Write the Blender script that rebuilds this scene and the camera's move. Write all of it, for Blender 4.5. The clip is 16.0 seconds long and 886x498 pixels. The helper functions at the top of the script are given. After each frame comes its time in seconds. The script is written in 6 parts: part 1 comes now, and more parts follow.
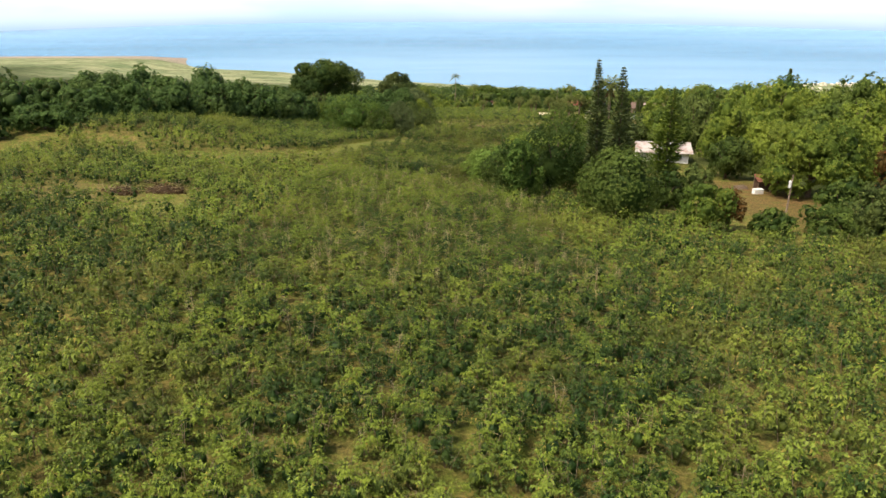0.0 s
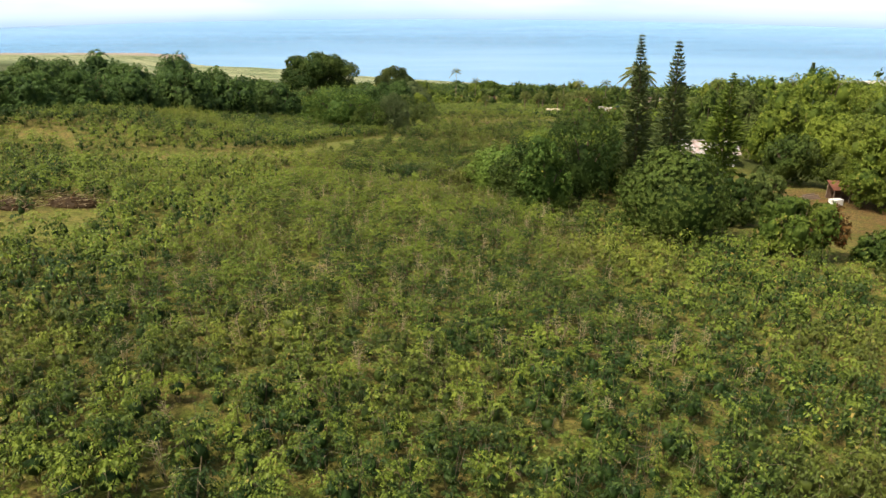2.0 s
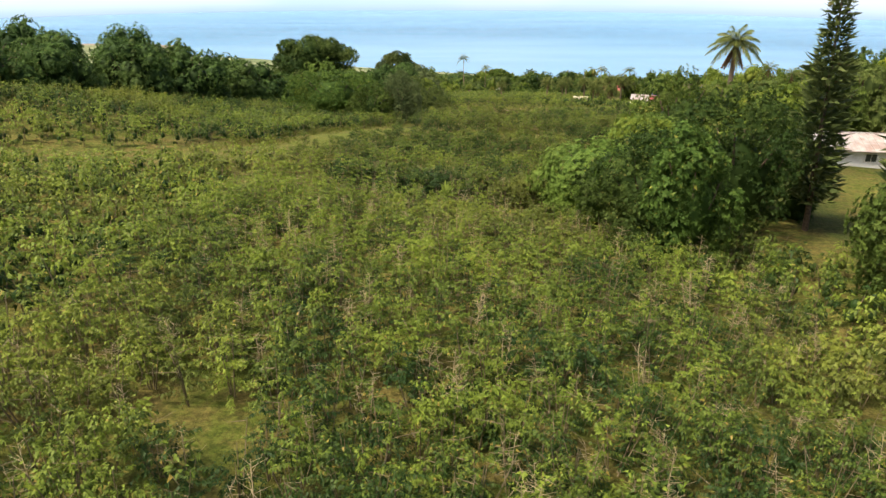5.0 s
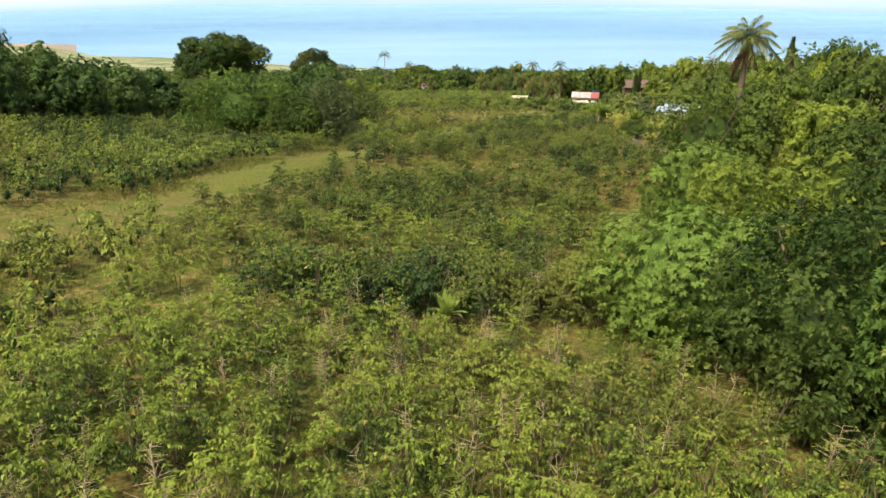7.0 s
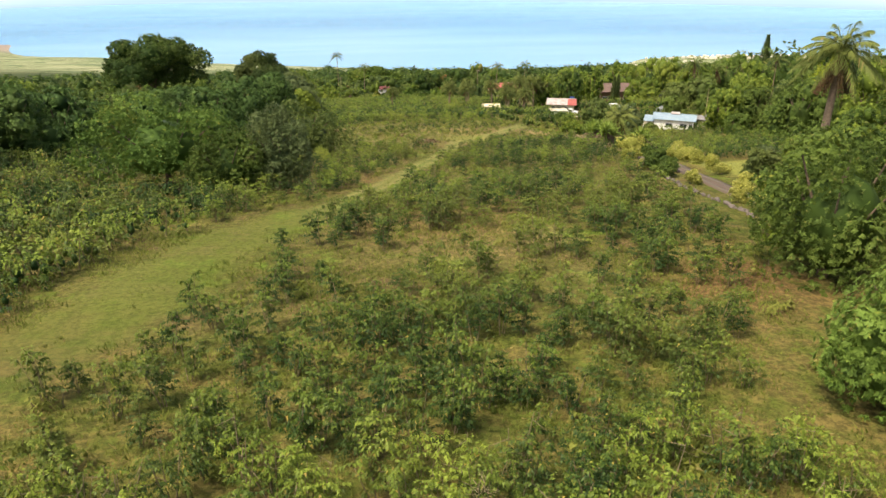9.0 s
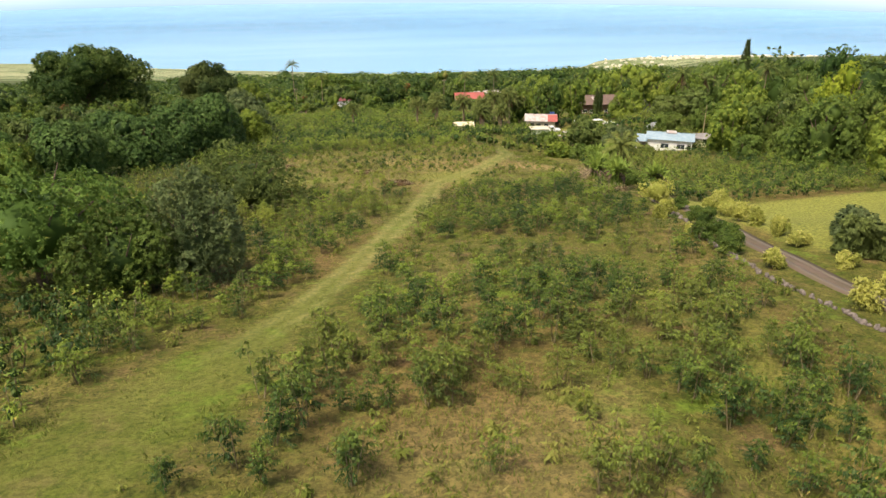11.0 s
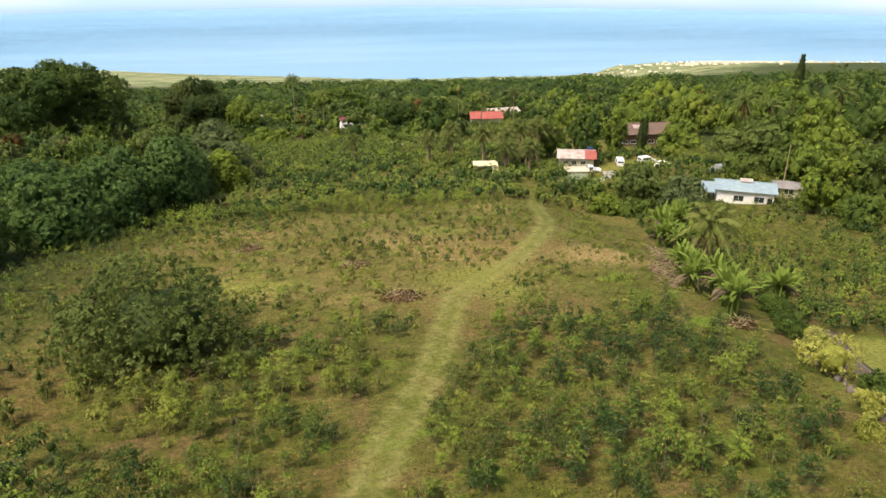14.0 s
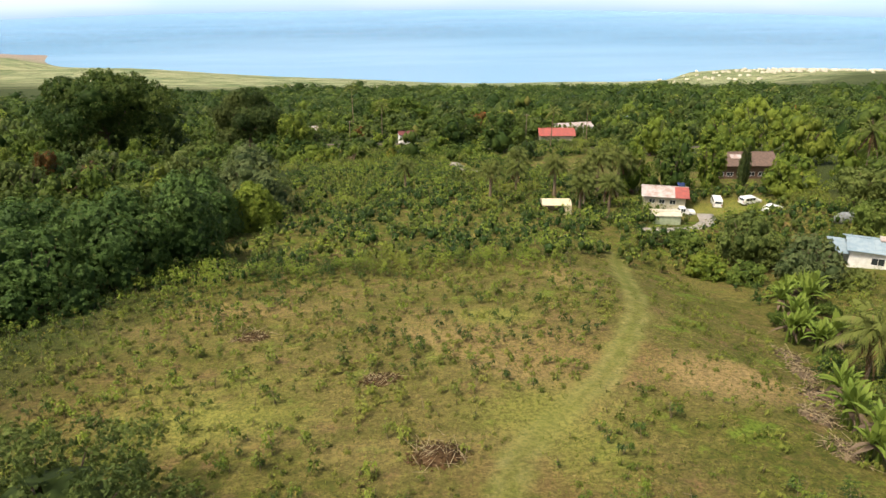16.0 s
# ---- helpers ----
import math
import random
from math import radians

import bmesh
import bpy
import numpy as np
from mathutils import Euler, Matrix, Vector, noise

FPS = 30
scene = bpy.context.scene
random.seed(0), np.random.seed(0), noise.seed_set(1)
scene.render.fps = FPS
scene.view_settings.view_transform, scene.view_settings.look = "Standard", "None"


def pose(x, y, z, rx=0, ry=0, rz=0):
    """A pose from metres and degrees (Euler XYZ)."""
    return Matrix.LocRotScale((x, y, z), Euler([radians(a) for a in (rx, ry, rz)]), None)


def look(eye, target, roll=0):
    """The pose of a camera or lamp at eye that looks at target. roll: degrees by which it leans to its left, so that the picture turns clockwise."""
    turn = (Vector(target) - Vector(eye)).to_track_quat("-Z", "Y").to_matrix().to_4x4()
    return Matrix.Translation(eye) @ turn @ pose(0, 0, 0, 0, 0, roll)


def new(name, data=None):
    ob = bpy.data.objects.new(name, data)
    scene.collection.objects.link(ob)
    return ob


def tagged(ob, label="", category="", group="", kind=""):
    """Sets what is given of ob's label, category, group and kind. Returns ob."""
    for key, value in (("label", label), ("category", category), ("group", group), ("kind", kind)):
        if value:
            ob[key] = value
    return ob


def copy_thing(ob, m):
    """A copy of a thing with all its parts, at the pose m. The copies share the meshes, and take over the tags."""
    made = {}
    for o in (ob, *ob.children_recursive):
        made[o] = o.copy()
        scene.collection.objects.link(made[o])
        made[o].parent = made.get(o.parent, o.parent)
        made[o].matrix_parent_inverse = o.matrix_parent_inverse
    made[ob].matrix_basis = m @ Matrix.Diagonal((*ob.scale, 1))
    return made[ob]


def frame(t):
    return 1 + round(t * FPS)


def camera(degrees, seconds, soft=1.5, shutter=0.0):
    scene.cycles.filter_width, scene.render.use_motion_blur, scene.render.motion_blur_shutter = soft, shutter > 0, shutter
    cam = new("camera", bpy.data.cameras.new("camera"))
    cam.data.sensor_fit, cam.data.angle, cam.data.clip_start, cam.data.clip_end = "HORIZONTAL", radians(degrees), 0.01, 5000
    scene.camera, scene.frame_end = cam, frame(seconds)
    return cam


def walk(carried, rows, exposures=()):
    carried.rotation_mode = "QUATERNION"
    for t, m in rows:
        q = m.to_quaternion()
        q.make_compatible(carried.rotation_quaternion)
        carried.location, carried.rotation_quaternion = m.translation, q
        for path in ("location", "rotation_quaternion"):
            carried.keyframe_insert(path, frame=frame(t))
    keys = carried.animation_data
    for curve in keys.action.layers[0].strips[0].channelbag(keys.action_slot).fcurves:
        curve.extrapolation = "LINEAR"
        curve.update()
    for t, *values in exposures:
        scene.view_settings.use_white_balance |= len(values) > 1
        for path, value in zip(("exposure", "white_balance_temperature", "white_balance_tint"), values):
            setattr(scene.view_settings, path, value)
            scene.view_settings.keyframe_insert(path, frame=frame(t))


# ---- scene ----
cam = camera(64.3, 16.0)
METRES, EYE, TILT, LEAN, TURN = 208.0, 25.0, -22.0, 0.0, 0.0
ROWS = [
    (0.0, 0.0, 0.0, 0.0, -0.0, 0.0, -0.0),
    (0.5, 0.0002, 0.0306, 0.0043, 0.02, -0.04, -0.02),
    (1.0, 0.0005, 0.0612, 0.0089, 0.03, -0.08, -0.04),
    (1.5, 0.0008, 0.0921, 0.0137, 0.01, -0.11, -0.08),
    (2.0, 0.0012, 0.1231, 0.0185, 0.0, -0.15, -0.09),
    (2.5, 0.0015, 0.1543, 0.0231, 0.01, -0.18, -0.1),
    (3.0, 0.0008, 0.1856, 0.0279, -0.05, -0.25, -0.16),
    (5.5, -0.0253, 0.3397, 0.0533, 0.03, -0.84, -0.14),
    (6.0, -0.0302, 0.37, 0.0632, 0.09, -0.97, -0.08),
    (6.5, -0.0339, 0.4005, 0.0734, -0.63, -1.11, 0.29),
    (7.0, -0.0369, 0.4314, 0.0837, -6.3, -1.29, 2.42),
    (7.5, -0.0391, 0.4621, 0.0942, -6.74, -1.39, 2.6),
    (8.0, -0.0397, 0.4931, 0.105, -6.97, -1.49, 2.75),
    (8.5, -0.0393, 0.5236, 0.116, -7.94, -1.65, 3.1),
    (9.0, -0.0381, 0.5537, 0.1269, -9.92, -1.76, 3.83),
    (9.5, -0.0359, 0.5826, 0.138, -10.52, -1.84, 4.08),
    (10.0, -0.0329, 0.6117, 0.1489, -11.33, -1.84, 4.43),
    (12.5, -0.0083, 0.7522, 0.2037, -14.1, -1.86, 5.4),
    (13.0, -0.0019, 0.7797, 0.2148, -14.12, -1.81, 5.41),
    (13.5, 0.0046, 0.8072, 0.2257, -13.32, -1.69, 5.13),
    (14.0, 0.0119, 0.8346, 0.2363, -12.14, -1.54, 4.75),
    (14.5, 0.0188, 0.8619, 0.2469, -11.19, -1.39, 4.43),
    (15.0, 0.0259, 0.8892, 0.2577, -10.22, -1.27, 4.08),
    (15.5, 0.0326, 0.9165, 0.2687, -8.32, -1.08, 3.39),
    (16.0, 0.0395, 0.9437, 0.2798, -7.02, -1.0, 2.96),
]
walk(cam, [(t, pose(0, 0, EYE, TILT, LEAN, TURN) @ pose(METRES * x, METRES * y, METRES * z, 90 + pitch, roll, yaw)) for t, x, y, z, yaw, pitch, roll in ROWS],
     exposures=((0.0, 0.34), (3.0, 0.36), (6.0, 0.44), (8.0, 0.52), (10.0, 0.48), (13.0, 0.38), (16.0, 0.32)))

# ---- light ----
SUN_ELEV, SUN_TURN = 58.0, 240.0
world = bpy.data.worlds.new("world")
scene.world = world
world.use_nodes = True
wn, wl = world.node_tree.nodes, world.node_tree.links
sky = wn.new("ShaderNodeTexSky")
sky.sky_type = "NISHITA"
sky.sun_disc = False
sky.sun_elevation, sky.sun_rotation = radians(SUN_ELEV), radians(SUN_TURN)
sky.air_density, sky.dust_density, sky.ozone_density = 0.7, 5.0, 0.6
wl.new(sky.outputs[0], wn["Background"].inputs[0])
wn["Background"].inputs[1].default_value = 0.17
lamp = bpy.data.lights.new("sun", "SUN")
lamp.energy, lamp.angle, lamp.color = 3.9, radians(7), (1.0, 0.90, 0.72)
sun = new("sun", lamp)
sun_dir = Vector((math.sin(radians(SUN_TURN)) * math.cos(radians(SUN_ELEV)), math.cos(radians(SUN_TURN)) * math.cos(radians(SUN_ELEV)), math.sin(radians(SUN_ELEV))))
sun.matrix_world = look((0, 0, 300), Vector((0, 0, 300)) - sun_dir)


# ---- materials ----
def material(name, rough=0.8, spec=0.3, metal=0.0):
    m = bpy.data.materials.new(name)
    m.use_nodes = True
    b = m.node_tree.nodes["Principled BSDF"]
    b.inputs["Roughness"].default_value, b.inputs["Metallic"].default_value = rough, metal
    b.inputs["Specular IOR Level"].default_value = spec
    return m, m.node_tree.nodes, m.node_tree.links, b


def mix(nt, ln, fac, a, b):
    """Colour mix; fac, a and b are sockets or values."""
    n = nt.new("ShaderNodeMix")
    n.data_type = "RGBA"
    for sock, v in ((n.inputs[0], fac), (n.inputs[6], a), (n.inputs[7], b)):
        if isinstance(v, bpy.types.NodeSocket):
            ln.new(v, sock)
        else:
            sock.default_value = v if isinstance(v, (int, float)) else (*v, 1)
    return n.outputs[2]


def ramp(nt, ln, src, lo, hi):
    n = nt.new("ShaderNodeMapRange")
    n.inputs[1].default_value, n.inputs[2].default_value = lo, hi
    n.interpolation_type = "SMOOTHSTEP"
    ln.new(src, n.inputs[0])
    return n.outputs[0]


def fuzz(nt, ln, scale, detail=4.0, rough=0.6, stretch=None, space="Object"):
    n = nt.new("ShaderNodeTexNoise")
    n.inputs["Scale"].default_value, n.inputs["Detail"].default_value, n.inputs["Roughness"].default_value = scale, detail, rough
    if space == "World":
        g = nt.new("ShaderNodeNewGeometry").outputs["Position"]
    else:
        g = nt.new("ShaderNodeTexCoord").outputs["Object"]
    if stretch:
        mp = nt.new("ShaderNodeMapping")
        mp.inputs["Scale"].default_value = stretch
        ln.new(g, mp.inputs[0])
        g = mp.outputs[0]
    ln.new(g, n.inputs["Vector"])
    return n.outputs["Fac"]


def bump(nt, ln, b, src, strength, dist):
    n = nt.new("ShaderNodeBump")
    n.inputs["Strength"].default_value, n.inputs["Distance"].default_value = strength, dist
    ln.new(src, n.inputs["Height"])
    ln.new(n.outputs[0], b.inputs["Normal"])


def attribute(nt, name):
    n = nt.new("ShaderNodeAttribute")
    n.attribute_name = name
    return n.outputs["Fac"]


def leaf_material(name, dark, light, warm, gloss=0.58, through_light=0.32, shine=0.09):
    """Foliage: the plant's tint, inner shade included, runs dark to light, single leaves vary, some turn warm."""
    m, nt, ln, b = material(name, gloss, shine)
    tint = attribute(nt, "tint")
    geo = nt.new("ShaderNodeNewGeometry").outputs["Random Per Island"]
    patch = fuzz(nt, ln, 0.06, 3, 0.5, None, "World")
    add = nt.new("ShaderNodeMath")
    add.operation = "MULTIPLY_ADD"
    ln.new(geo, add.inputs[0])
    add.inputs[1].default_value = 0.22
    ln.new(tint, add.inputs[2])
    sub = nt.new("ShaderNodeMath")
    sub.operation = "SUBTRACT"
    ln.new(add.outputs[0], sub.inputs[0])
    sub.inputs[1].default_value = 0.11
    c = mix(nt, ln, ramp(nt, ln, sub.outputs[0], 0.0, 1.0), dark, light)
    turning = nt.new("ShaderNodeMath")
    turning.operation = "MULTIPLY"
    ln.new(ramp(nt, ln, geo, 0.955, 1.0), turning.inputs[0])
    ln.new(ramp(nt, ln, tint, 0.02, 0.12), turning.inputs[1])
    old = turning.outputs[0]
    c = mix(nt, ln, old, c, warm)
    c = mix(nt, ln, ramp(nt, ln, patch, 0.45, 0.95), c, tuple(0.6 * u + 0.4 * v for u, v in zip(light, warm)))
    ln.new(c, b.inputs["Base Color"])
    tr = nt.new("ShaderNodeBsdfTranslucent")
    ln.new(c, tr.inputs[0])
    ms = nt.new("ShaderNodeMixShader")
    ms.inputs[0].default_value = through_light
    ln.new(b.outputs[0], ms.inputs[1])
    ln.new(tr.outputs[0], ms.inputs[2])
    ln.new(ms.outputs[0], nt["Material Output"].inputs[0])
    return m


def plain_material(name, colour, rough=0.7, second=None, scale=3.0, spec=0.3, metal=0.0, relief=0.0):
    m, nt, ln, b = material(name, rough, spec, metal)
    f = fuzz(nt, ln, scale, 5, 0.65)
    c = mix(nt, ln, ramp(nt, ln, f, 0.35, 0.7), colour, second or tuple(v * 0.72 for v in colour))
    ln.new(c, b.inputs["Base Color"])
    if relief:
        bump(nt, ln, b, f, 0.6, relief)
    return m


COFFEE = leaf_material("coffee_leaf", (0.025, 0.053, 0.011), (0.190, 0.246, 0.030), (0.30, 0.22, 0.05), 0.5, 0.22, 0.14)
MANGO = leaf_material("mango_leaf", (0.030, 0.058, 0.012), (0.126, 0.176, 0.032), (0.18, 0.18, 0.045))
DEEP = leaf_material("deep_green_leaf", (0.024, 0.052, 0.014), (0.098, 0.162, 0.038), (0.15, 0.16, 0.045))
LIGHT = leaf_material("light_leaf", (0.058, 0.098, 0.016), (0.200, 0.255, 0.034), (0.29, 0.27, 0.05))
FRESH = leaf_material("fresh_leaf", (0.060, 0.110, 0.020), (0.172, 0.262, 0.046), (0.28, 0.28, 0.05))
BLUISH = leaf_material("grey_green_leaf", (0.046, 0.078, 0.028), (0.145, 0.178, 0.064), (0.12, 0.11, 0.05))
OLIVE = leaf_material("olive_leaf", (0.038, 0.062, 0.016), (0.138, 0.176, 0.042), (0.17, 0.16, 0.05))
LIME = leaf_material("lime_leaf", (0.120, 0.170, 0.014), (0.290, 0.340, 0.030), (0.36, 0.34, 0.05))
CROTON = leaf_material("croton_leaf", (0.120, 0.150, 0.020), (0.400, 0.390, 0.085), (0.52, 0.46, 0.20))
BROWN = leaf_material("brown_leaf", (0.055, 0.035, 0.018), (0.130, 0.085, 0.040), (0.20, 0.10, 0.04))
DRY = leaf_material("dry_leaf_litter", (0.085, 0.062, 0.042), (0.235, 0.175, 0.110), (0.30, 0.21, 0.10), 0.8, 0.15)
RED = leaf_material("red_leaf", (0.07, 0.055, 0.015), (0.17, 0.085, 0.025), (0.32, 0.09, 0.03))
PALM = leaf_material("palm_leaf", (0.050, 0.075, 0.018), (0.165, 0.190, 0.045), (0.24, 0.19, 0.07))
BANANA = leaf_material("banana_leaf", (0.085, 0.145, 0.022), (0.215, 0.275, 0.050), (0.28, 0.22, 0.08), 0.45)
PINE = leaf_material("pine_needle", (0.052, 0.080, 0.026), (0.165, 0.190, 0.055), (0.15, 0.13, 0.05), 0.6, 0.25)
GRASS = leaf_material("grass_blade", (0.075, 0.105, 0.016), (0.200, 0.215, 0.040), (0.30, 0.24, 0.09), 0.6)
STEM = plain_material("coffee_stem", (0.22, 0.17, 0.10), 0.9, (0.12, 0.10, 0.05), 6, 0.2, 0, 0.02)
BARK = plain_material("bark", (0.17, 0.12, 0.08), 0.9, (0.07, 0.05, 0.035), 6, 0.2, 0, 0.03)
PALE_BARK = plain_material("pale_bark", (0.37, 0.30, 0.17), 0.9, (0.26, 0.20, 0.11), 8, 0.2, 0, 0.02)
PALM_BARK = plain_material("palm_bark", (0.24, 0.18, 0.12), 0.9, (0.12, 0.085, 0.055), 9, 0.2, 0, 0.02)
WHITE_WALL = plain_material("white_painted_wall", (0.78, 0.77, 0.73), 0.7, (0.62, 0.60, 0.55), 1.2)
CREAM_WALL = plain_material("cream_wall", (0.55, 0.50, 0.38), 0.75, (0.40, 0.36, 0.27), 1.2)
BROWN_WALL = plain_material("brown_wall", (0.16, 0.10, 0.065), 0.8, (0.10, 0.065, 0.045), 1.5)
GREEN_WALL = plain_material("pale_green_wall", (0.38, 0.43, 0.29), 0.75, (0.27, 0.31, 0.20), 1.5)
BLUE_ROOF = plain_material("blue_metal_roof", (0.20, 0.27, 0.31), 0.6, (0.28, 0.34, 0.37), 1.0, 0.3)
WHITE_ROOF = plain_material("white_metal_roof", (0.42, 0.40, 0.37), 0.6, (0.30, 0.20, 0.16), 0.8, 0.5)
RED_ROOF = plain_material("red_metal_roof", (0.36, 0.085, 0.065), 0.6, (0.24, 0.07, 0.055), 0.8, 0.5)
MAROON_ROOF = plain_material("maroon_roof", (0.15, 0.045, 0.040), 0.6, (0.09, 0.035, 0.03), 1.0)
BROWN_ROOF = plain_material("brown_shingle_roof", (0.15, 0.10, 0.075), 0.85, (0.10, 0.07, 0.055), 2.0)
GREY_ROOF = plain_material("grey_metal_roof", (0.22, 0.20, 0.19), 0.65, (0.15, 0.14, 0.13), 1.0, 0.4)
TAN_ROOF = plain_material("tan_roof", (0.42, 0.36, 0.26), 0.7, (0.33, 0.27, 0.19), 1.0)
RUST = plain_material("rusty_iron", (0.20, 0.075, 0.04), 0.85, (0.10, 0.045, 0.03), 2.5)
CANVAS = plain_material("cream_canvas", (0.58, 0.50, 0.34), 0.8, (0.48, 0.41, 0.28), 0.8)
TARP = plain_material("grey_tarpaulin", (0.24, 0.25, 0.25), 0.55, (0.15, 0.16, 0.17), 1.5)
TRIM = plain_material("white_trim", (0.75, 0.74, 0.70), 0.6, (0.62, 0.60, 0.56), 2.0)
DARK = plain_material("dark_opening", (0.02, 0.02, 0.02), 0.8)
GLASS = plain_material("window_glass", (0.03, 0.04, 0.045), 0.08, (0.02, 0.025, 0.03), 1.0, 0.6)
CAR_WHITE = plain_material("white_car_paint", (0.70, 0.70, 0.68), 0.25, (0.74, 0.74, 0.72), 1.0, 0.5)
CAR_DARK = plain_material("dark_car_paint", (0.05, 0.05, 0.07), 0.25, (0.04, 0.04, 0.05), 1.0, 0.5)
TYRE = plain_material("tyre_rubber", (0.02, 0.02, 0.02), 0.9)
CHROME = plain_material("wheel_metal", (0.5, 0.5, 0.5), 0.35, (0.4, 0.4, 0.4), 2, 0.5, 1.0)
LANE = plain_material("worn_lane", (0.112, 0.080, 0.060), 0.95, (0.095, 0.078, 0.045), 0.6, 0.2, 0, 0.02)
ASPHALT = plain_material("worn_asphalt", (0.110, 0.090, 0.074), 0.9, (0.120, 0.095, 0.066), 0.8, 0.2, 0, 0.02)
CONCRETE = plain_material("stained_concrete", (0.34, 0.31, 0.27), 0.9, (0.20, 0.18, 0.15), 1.2, 0.2, 0, 0.02)
WOOD = plain_material("weathered_wood", (0.26, 0.19, 0.13), 0.85, (0.15, 0.11, 0.08), 5)
STONE = plain_material("lava_stone", (0.17, 0.14, 0.12), 0.9, (0.09, 0.075, 0.065), 3, 0.2, 0, 0.04)
SOLAR = plain_material("solar_panel", (0.03, 0.05, 0.12), 0.2, (0.02, 0.03, 0.08), 2, 0.6)

# ground: grass, dry grass, red earth, and the mown track, kept apart by noise and by the plan
GROUND, nt, ln, b = material("field_ground", 0.95, 0.1)
n1, n2, n3 = fuzz(nt, ln, 0.09, 5, 0.65, None, "World"), fuzz(nt, ln, 0.5, 5, 0.7, None, "World"), fuzz(nt, ln, 5.0, 5, 0.75, None, "World")
c = mix(nt, ln, ramp(nt, ln, n2, 0.38, 0.62), (0.068, 0.078, 0.013), (0.124, 0.109, 0.030))
c = mix(nt, ln, ramp(nt, ln, n1, 0.47, 0.62), c, (0.148, 0.126, 0.040))
n4 = fuzz(nt, ln, 1.3, 5, 0.7, None, "World")
c = mix(nt, ln, ramp(nt, ln, n4, 0.50, 0.66), c, (0.046, 0.060, 0.011))
c = mix(nt, ln, ramp(nt, ln, n4, 0.48, 0.30), c, (0.145, 0.124, 0.042))
c = mix(nt, ln, ramp(nt, ln, n3, 0.46, 0.66), c, (0.036, 0.044, 0.010))
n5 = fuzz(nt, ln, 0.23, 6, 0.7, None, "World")
c = mix(nt, ln, ramp(nt, ln, n5, 0.53, 0.66), c, mix(nt, ln, n3, (0.155, 0.108, 0.048), (0.084, 0.062, 0.028)))
c = mix(nt, ln, ramp(nt, ln, n5, 0.45, 0.33), c, mix(nt, ln, n3, (0.062, 0.104, 0.013), (0.130, 0.172, 0.024)))
earth = nt.new("ShaderNodeMath")
earth.operation = "MULTIPLY"
ln.new(attribute(nt, "earth"), earth.inputs[0])
ln.new(ramp(nt, ln, n2, 0.30, 0.55), earth.inputs[1])
c = mix(nt, ln, earth.outputs[0], c, (0.140, 0.082, 0.038))
c = mix(nt, ln, attribute(nt, "dry"), c, mix(nt, ln, n2, (0.26, 0.19, 0.090), (0.18, 0.13, 0.055)))
c = mix(nt, ln, attribute(nt, "track"), c, mix(nt, ln, ramp(nt, ln, n4, 0.35, 0.65), (0.096, 0.140, 0.016), (0.158, 0.172, 0.034)))
rut = nt.new("ShaderNodeMath")
rut.operation = "MULTIPLY"
ln.new(attribute(nt, "rut"), rut.inputs[0])
ln.new(ramp(nt, ln, n2, 0.30, 0.62), rut.inputs[1])
c = mix(nt, ln, rut.outputs[0], c, (0.205, 0.190, 0.070))
c = mix(nt, ln, attribute(nt, "weedy"), c, mix(nt, ln, ramp(nt, ln, n2, 0.35, 0.65), (0.080, 0.102, 0.018), (0.150, 0.118, 0.040)))
c = mix(nt, ln, attribute(nt, "lawn"), c, mix(nt, ln, n2, (0.140, 0.155, 0.032), (0.195, 0.190, 0.050)))
# ground among the woods is set far darker than the field
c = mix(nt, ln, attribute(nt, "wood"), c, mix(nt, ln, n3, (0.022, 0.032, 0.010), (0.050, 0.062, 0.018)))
# coast grass and lava are paled in colour to suggest distance haze
far_grass = mix(nt, ln, ramp(nt, ln, fuzz(nt, ln, 0.008, 7, 0.7, None, "World"), 0.4, 0.62), (0.235, 0.235, 0.140), (0.125, 0.155, 0.075))
far_grass = mix(nt, ln, ramp(nt, ln, fuzz(nt, ln, 0.02, 6, 0.7, None, "World"), 0.50, 0.64), far_grass, (0.05, 0.075, 0.024))
c = mix(nt, ln, attribute(nt, "coast"), c, far_grass)
c = mix(nt, ln, attribute(nt, "lava"), c, mix(nt, ln, n1, (0.30, 0.235, 0.205), (0.17, 0.135, 0.12)))
grain = nt.new("ShaderNodeMix")
grain.data_type, grain.blend_type = "RGBA", "MULTIPLY"
ease = nt.new("ShaderNodeMath")
ease.operation = "MULTIPLY_ADD"
ln.new(attribute(nt, "track"), ease.inputs[0])
ease.inputs[1].default_value, ease.inputs[2].default_value = -0.85, 0.85
ln.new(ease.outputs[0], grain.inputs[0])
ln.new(c, grain.inputs[6])
n7 = fuzz(nt, ln, 2.6, 8, 0.8, None, "World")
ln.new(mix(nt, ln, ramp(nt, ln, n7, 0.40, 0.60), (0.62, 0.66, 0.56), (1.68, 1.62, 1.40)), grain.inputs[7])
ln.new(grain.outputs[2], b.inputs["Base Color"])
bump(nt, ln, b, n7, 0.9, 0.2)

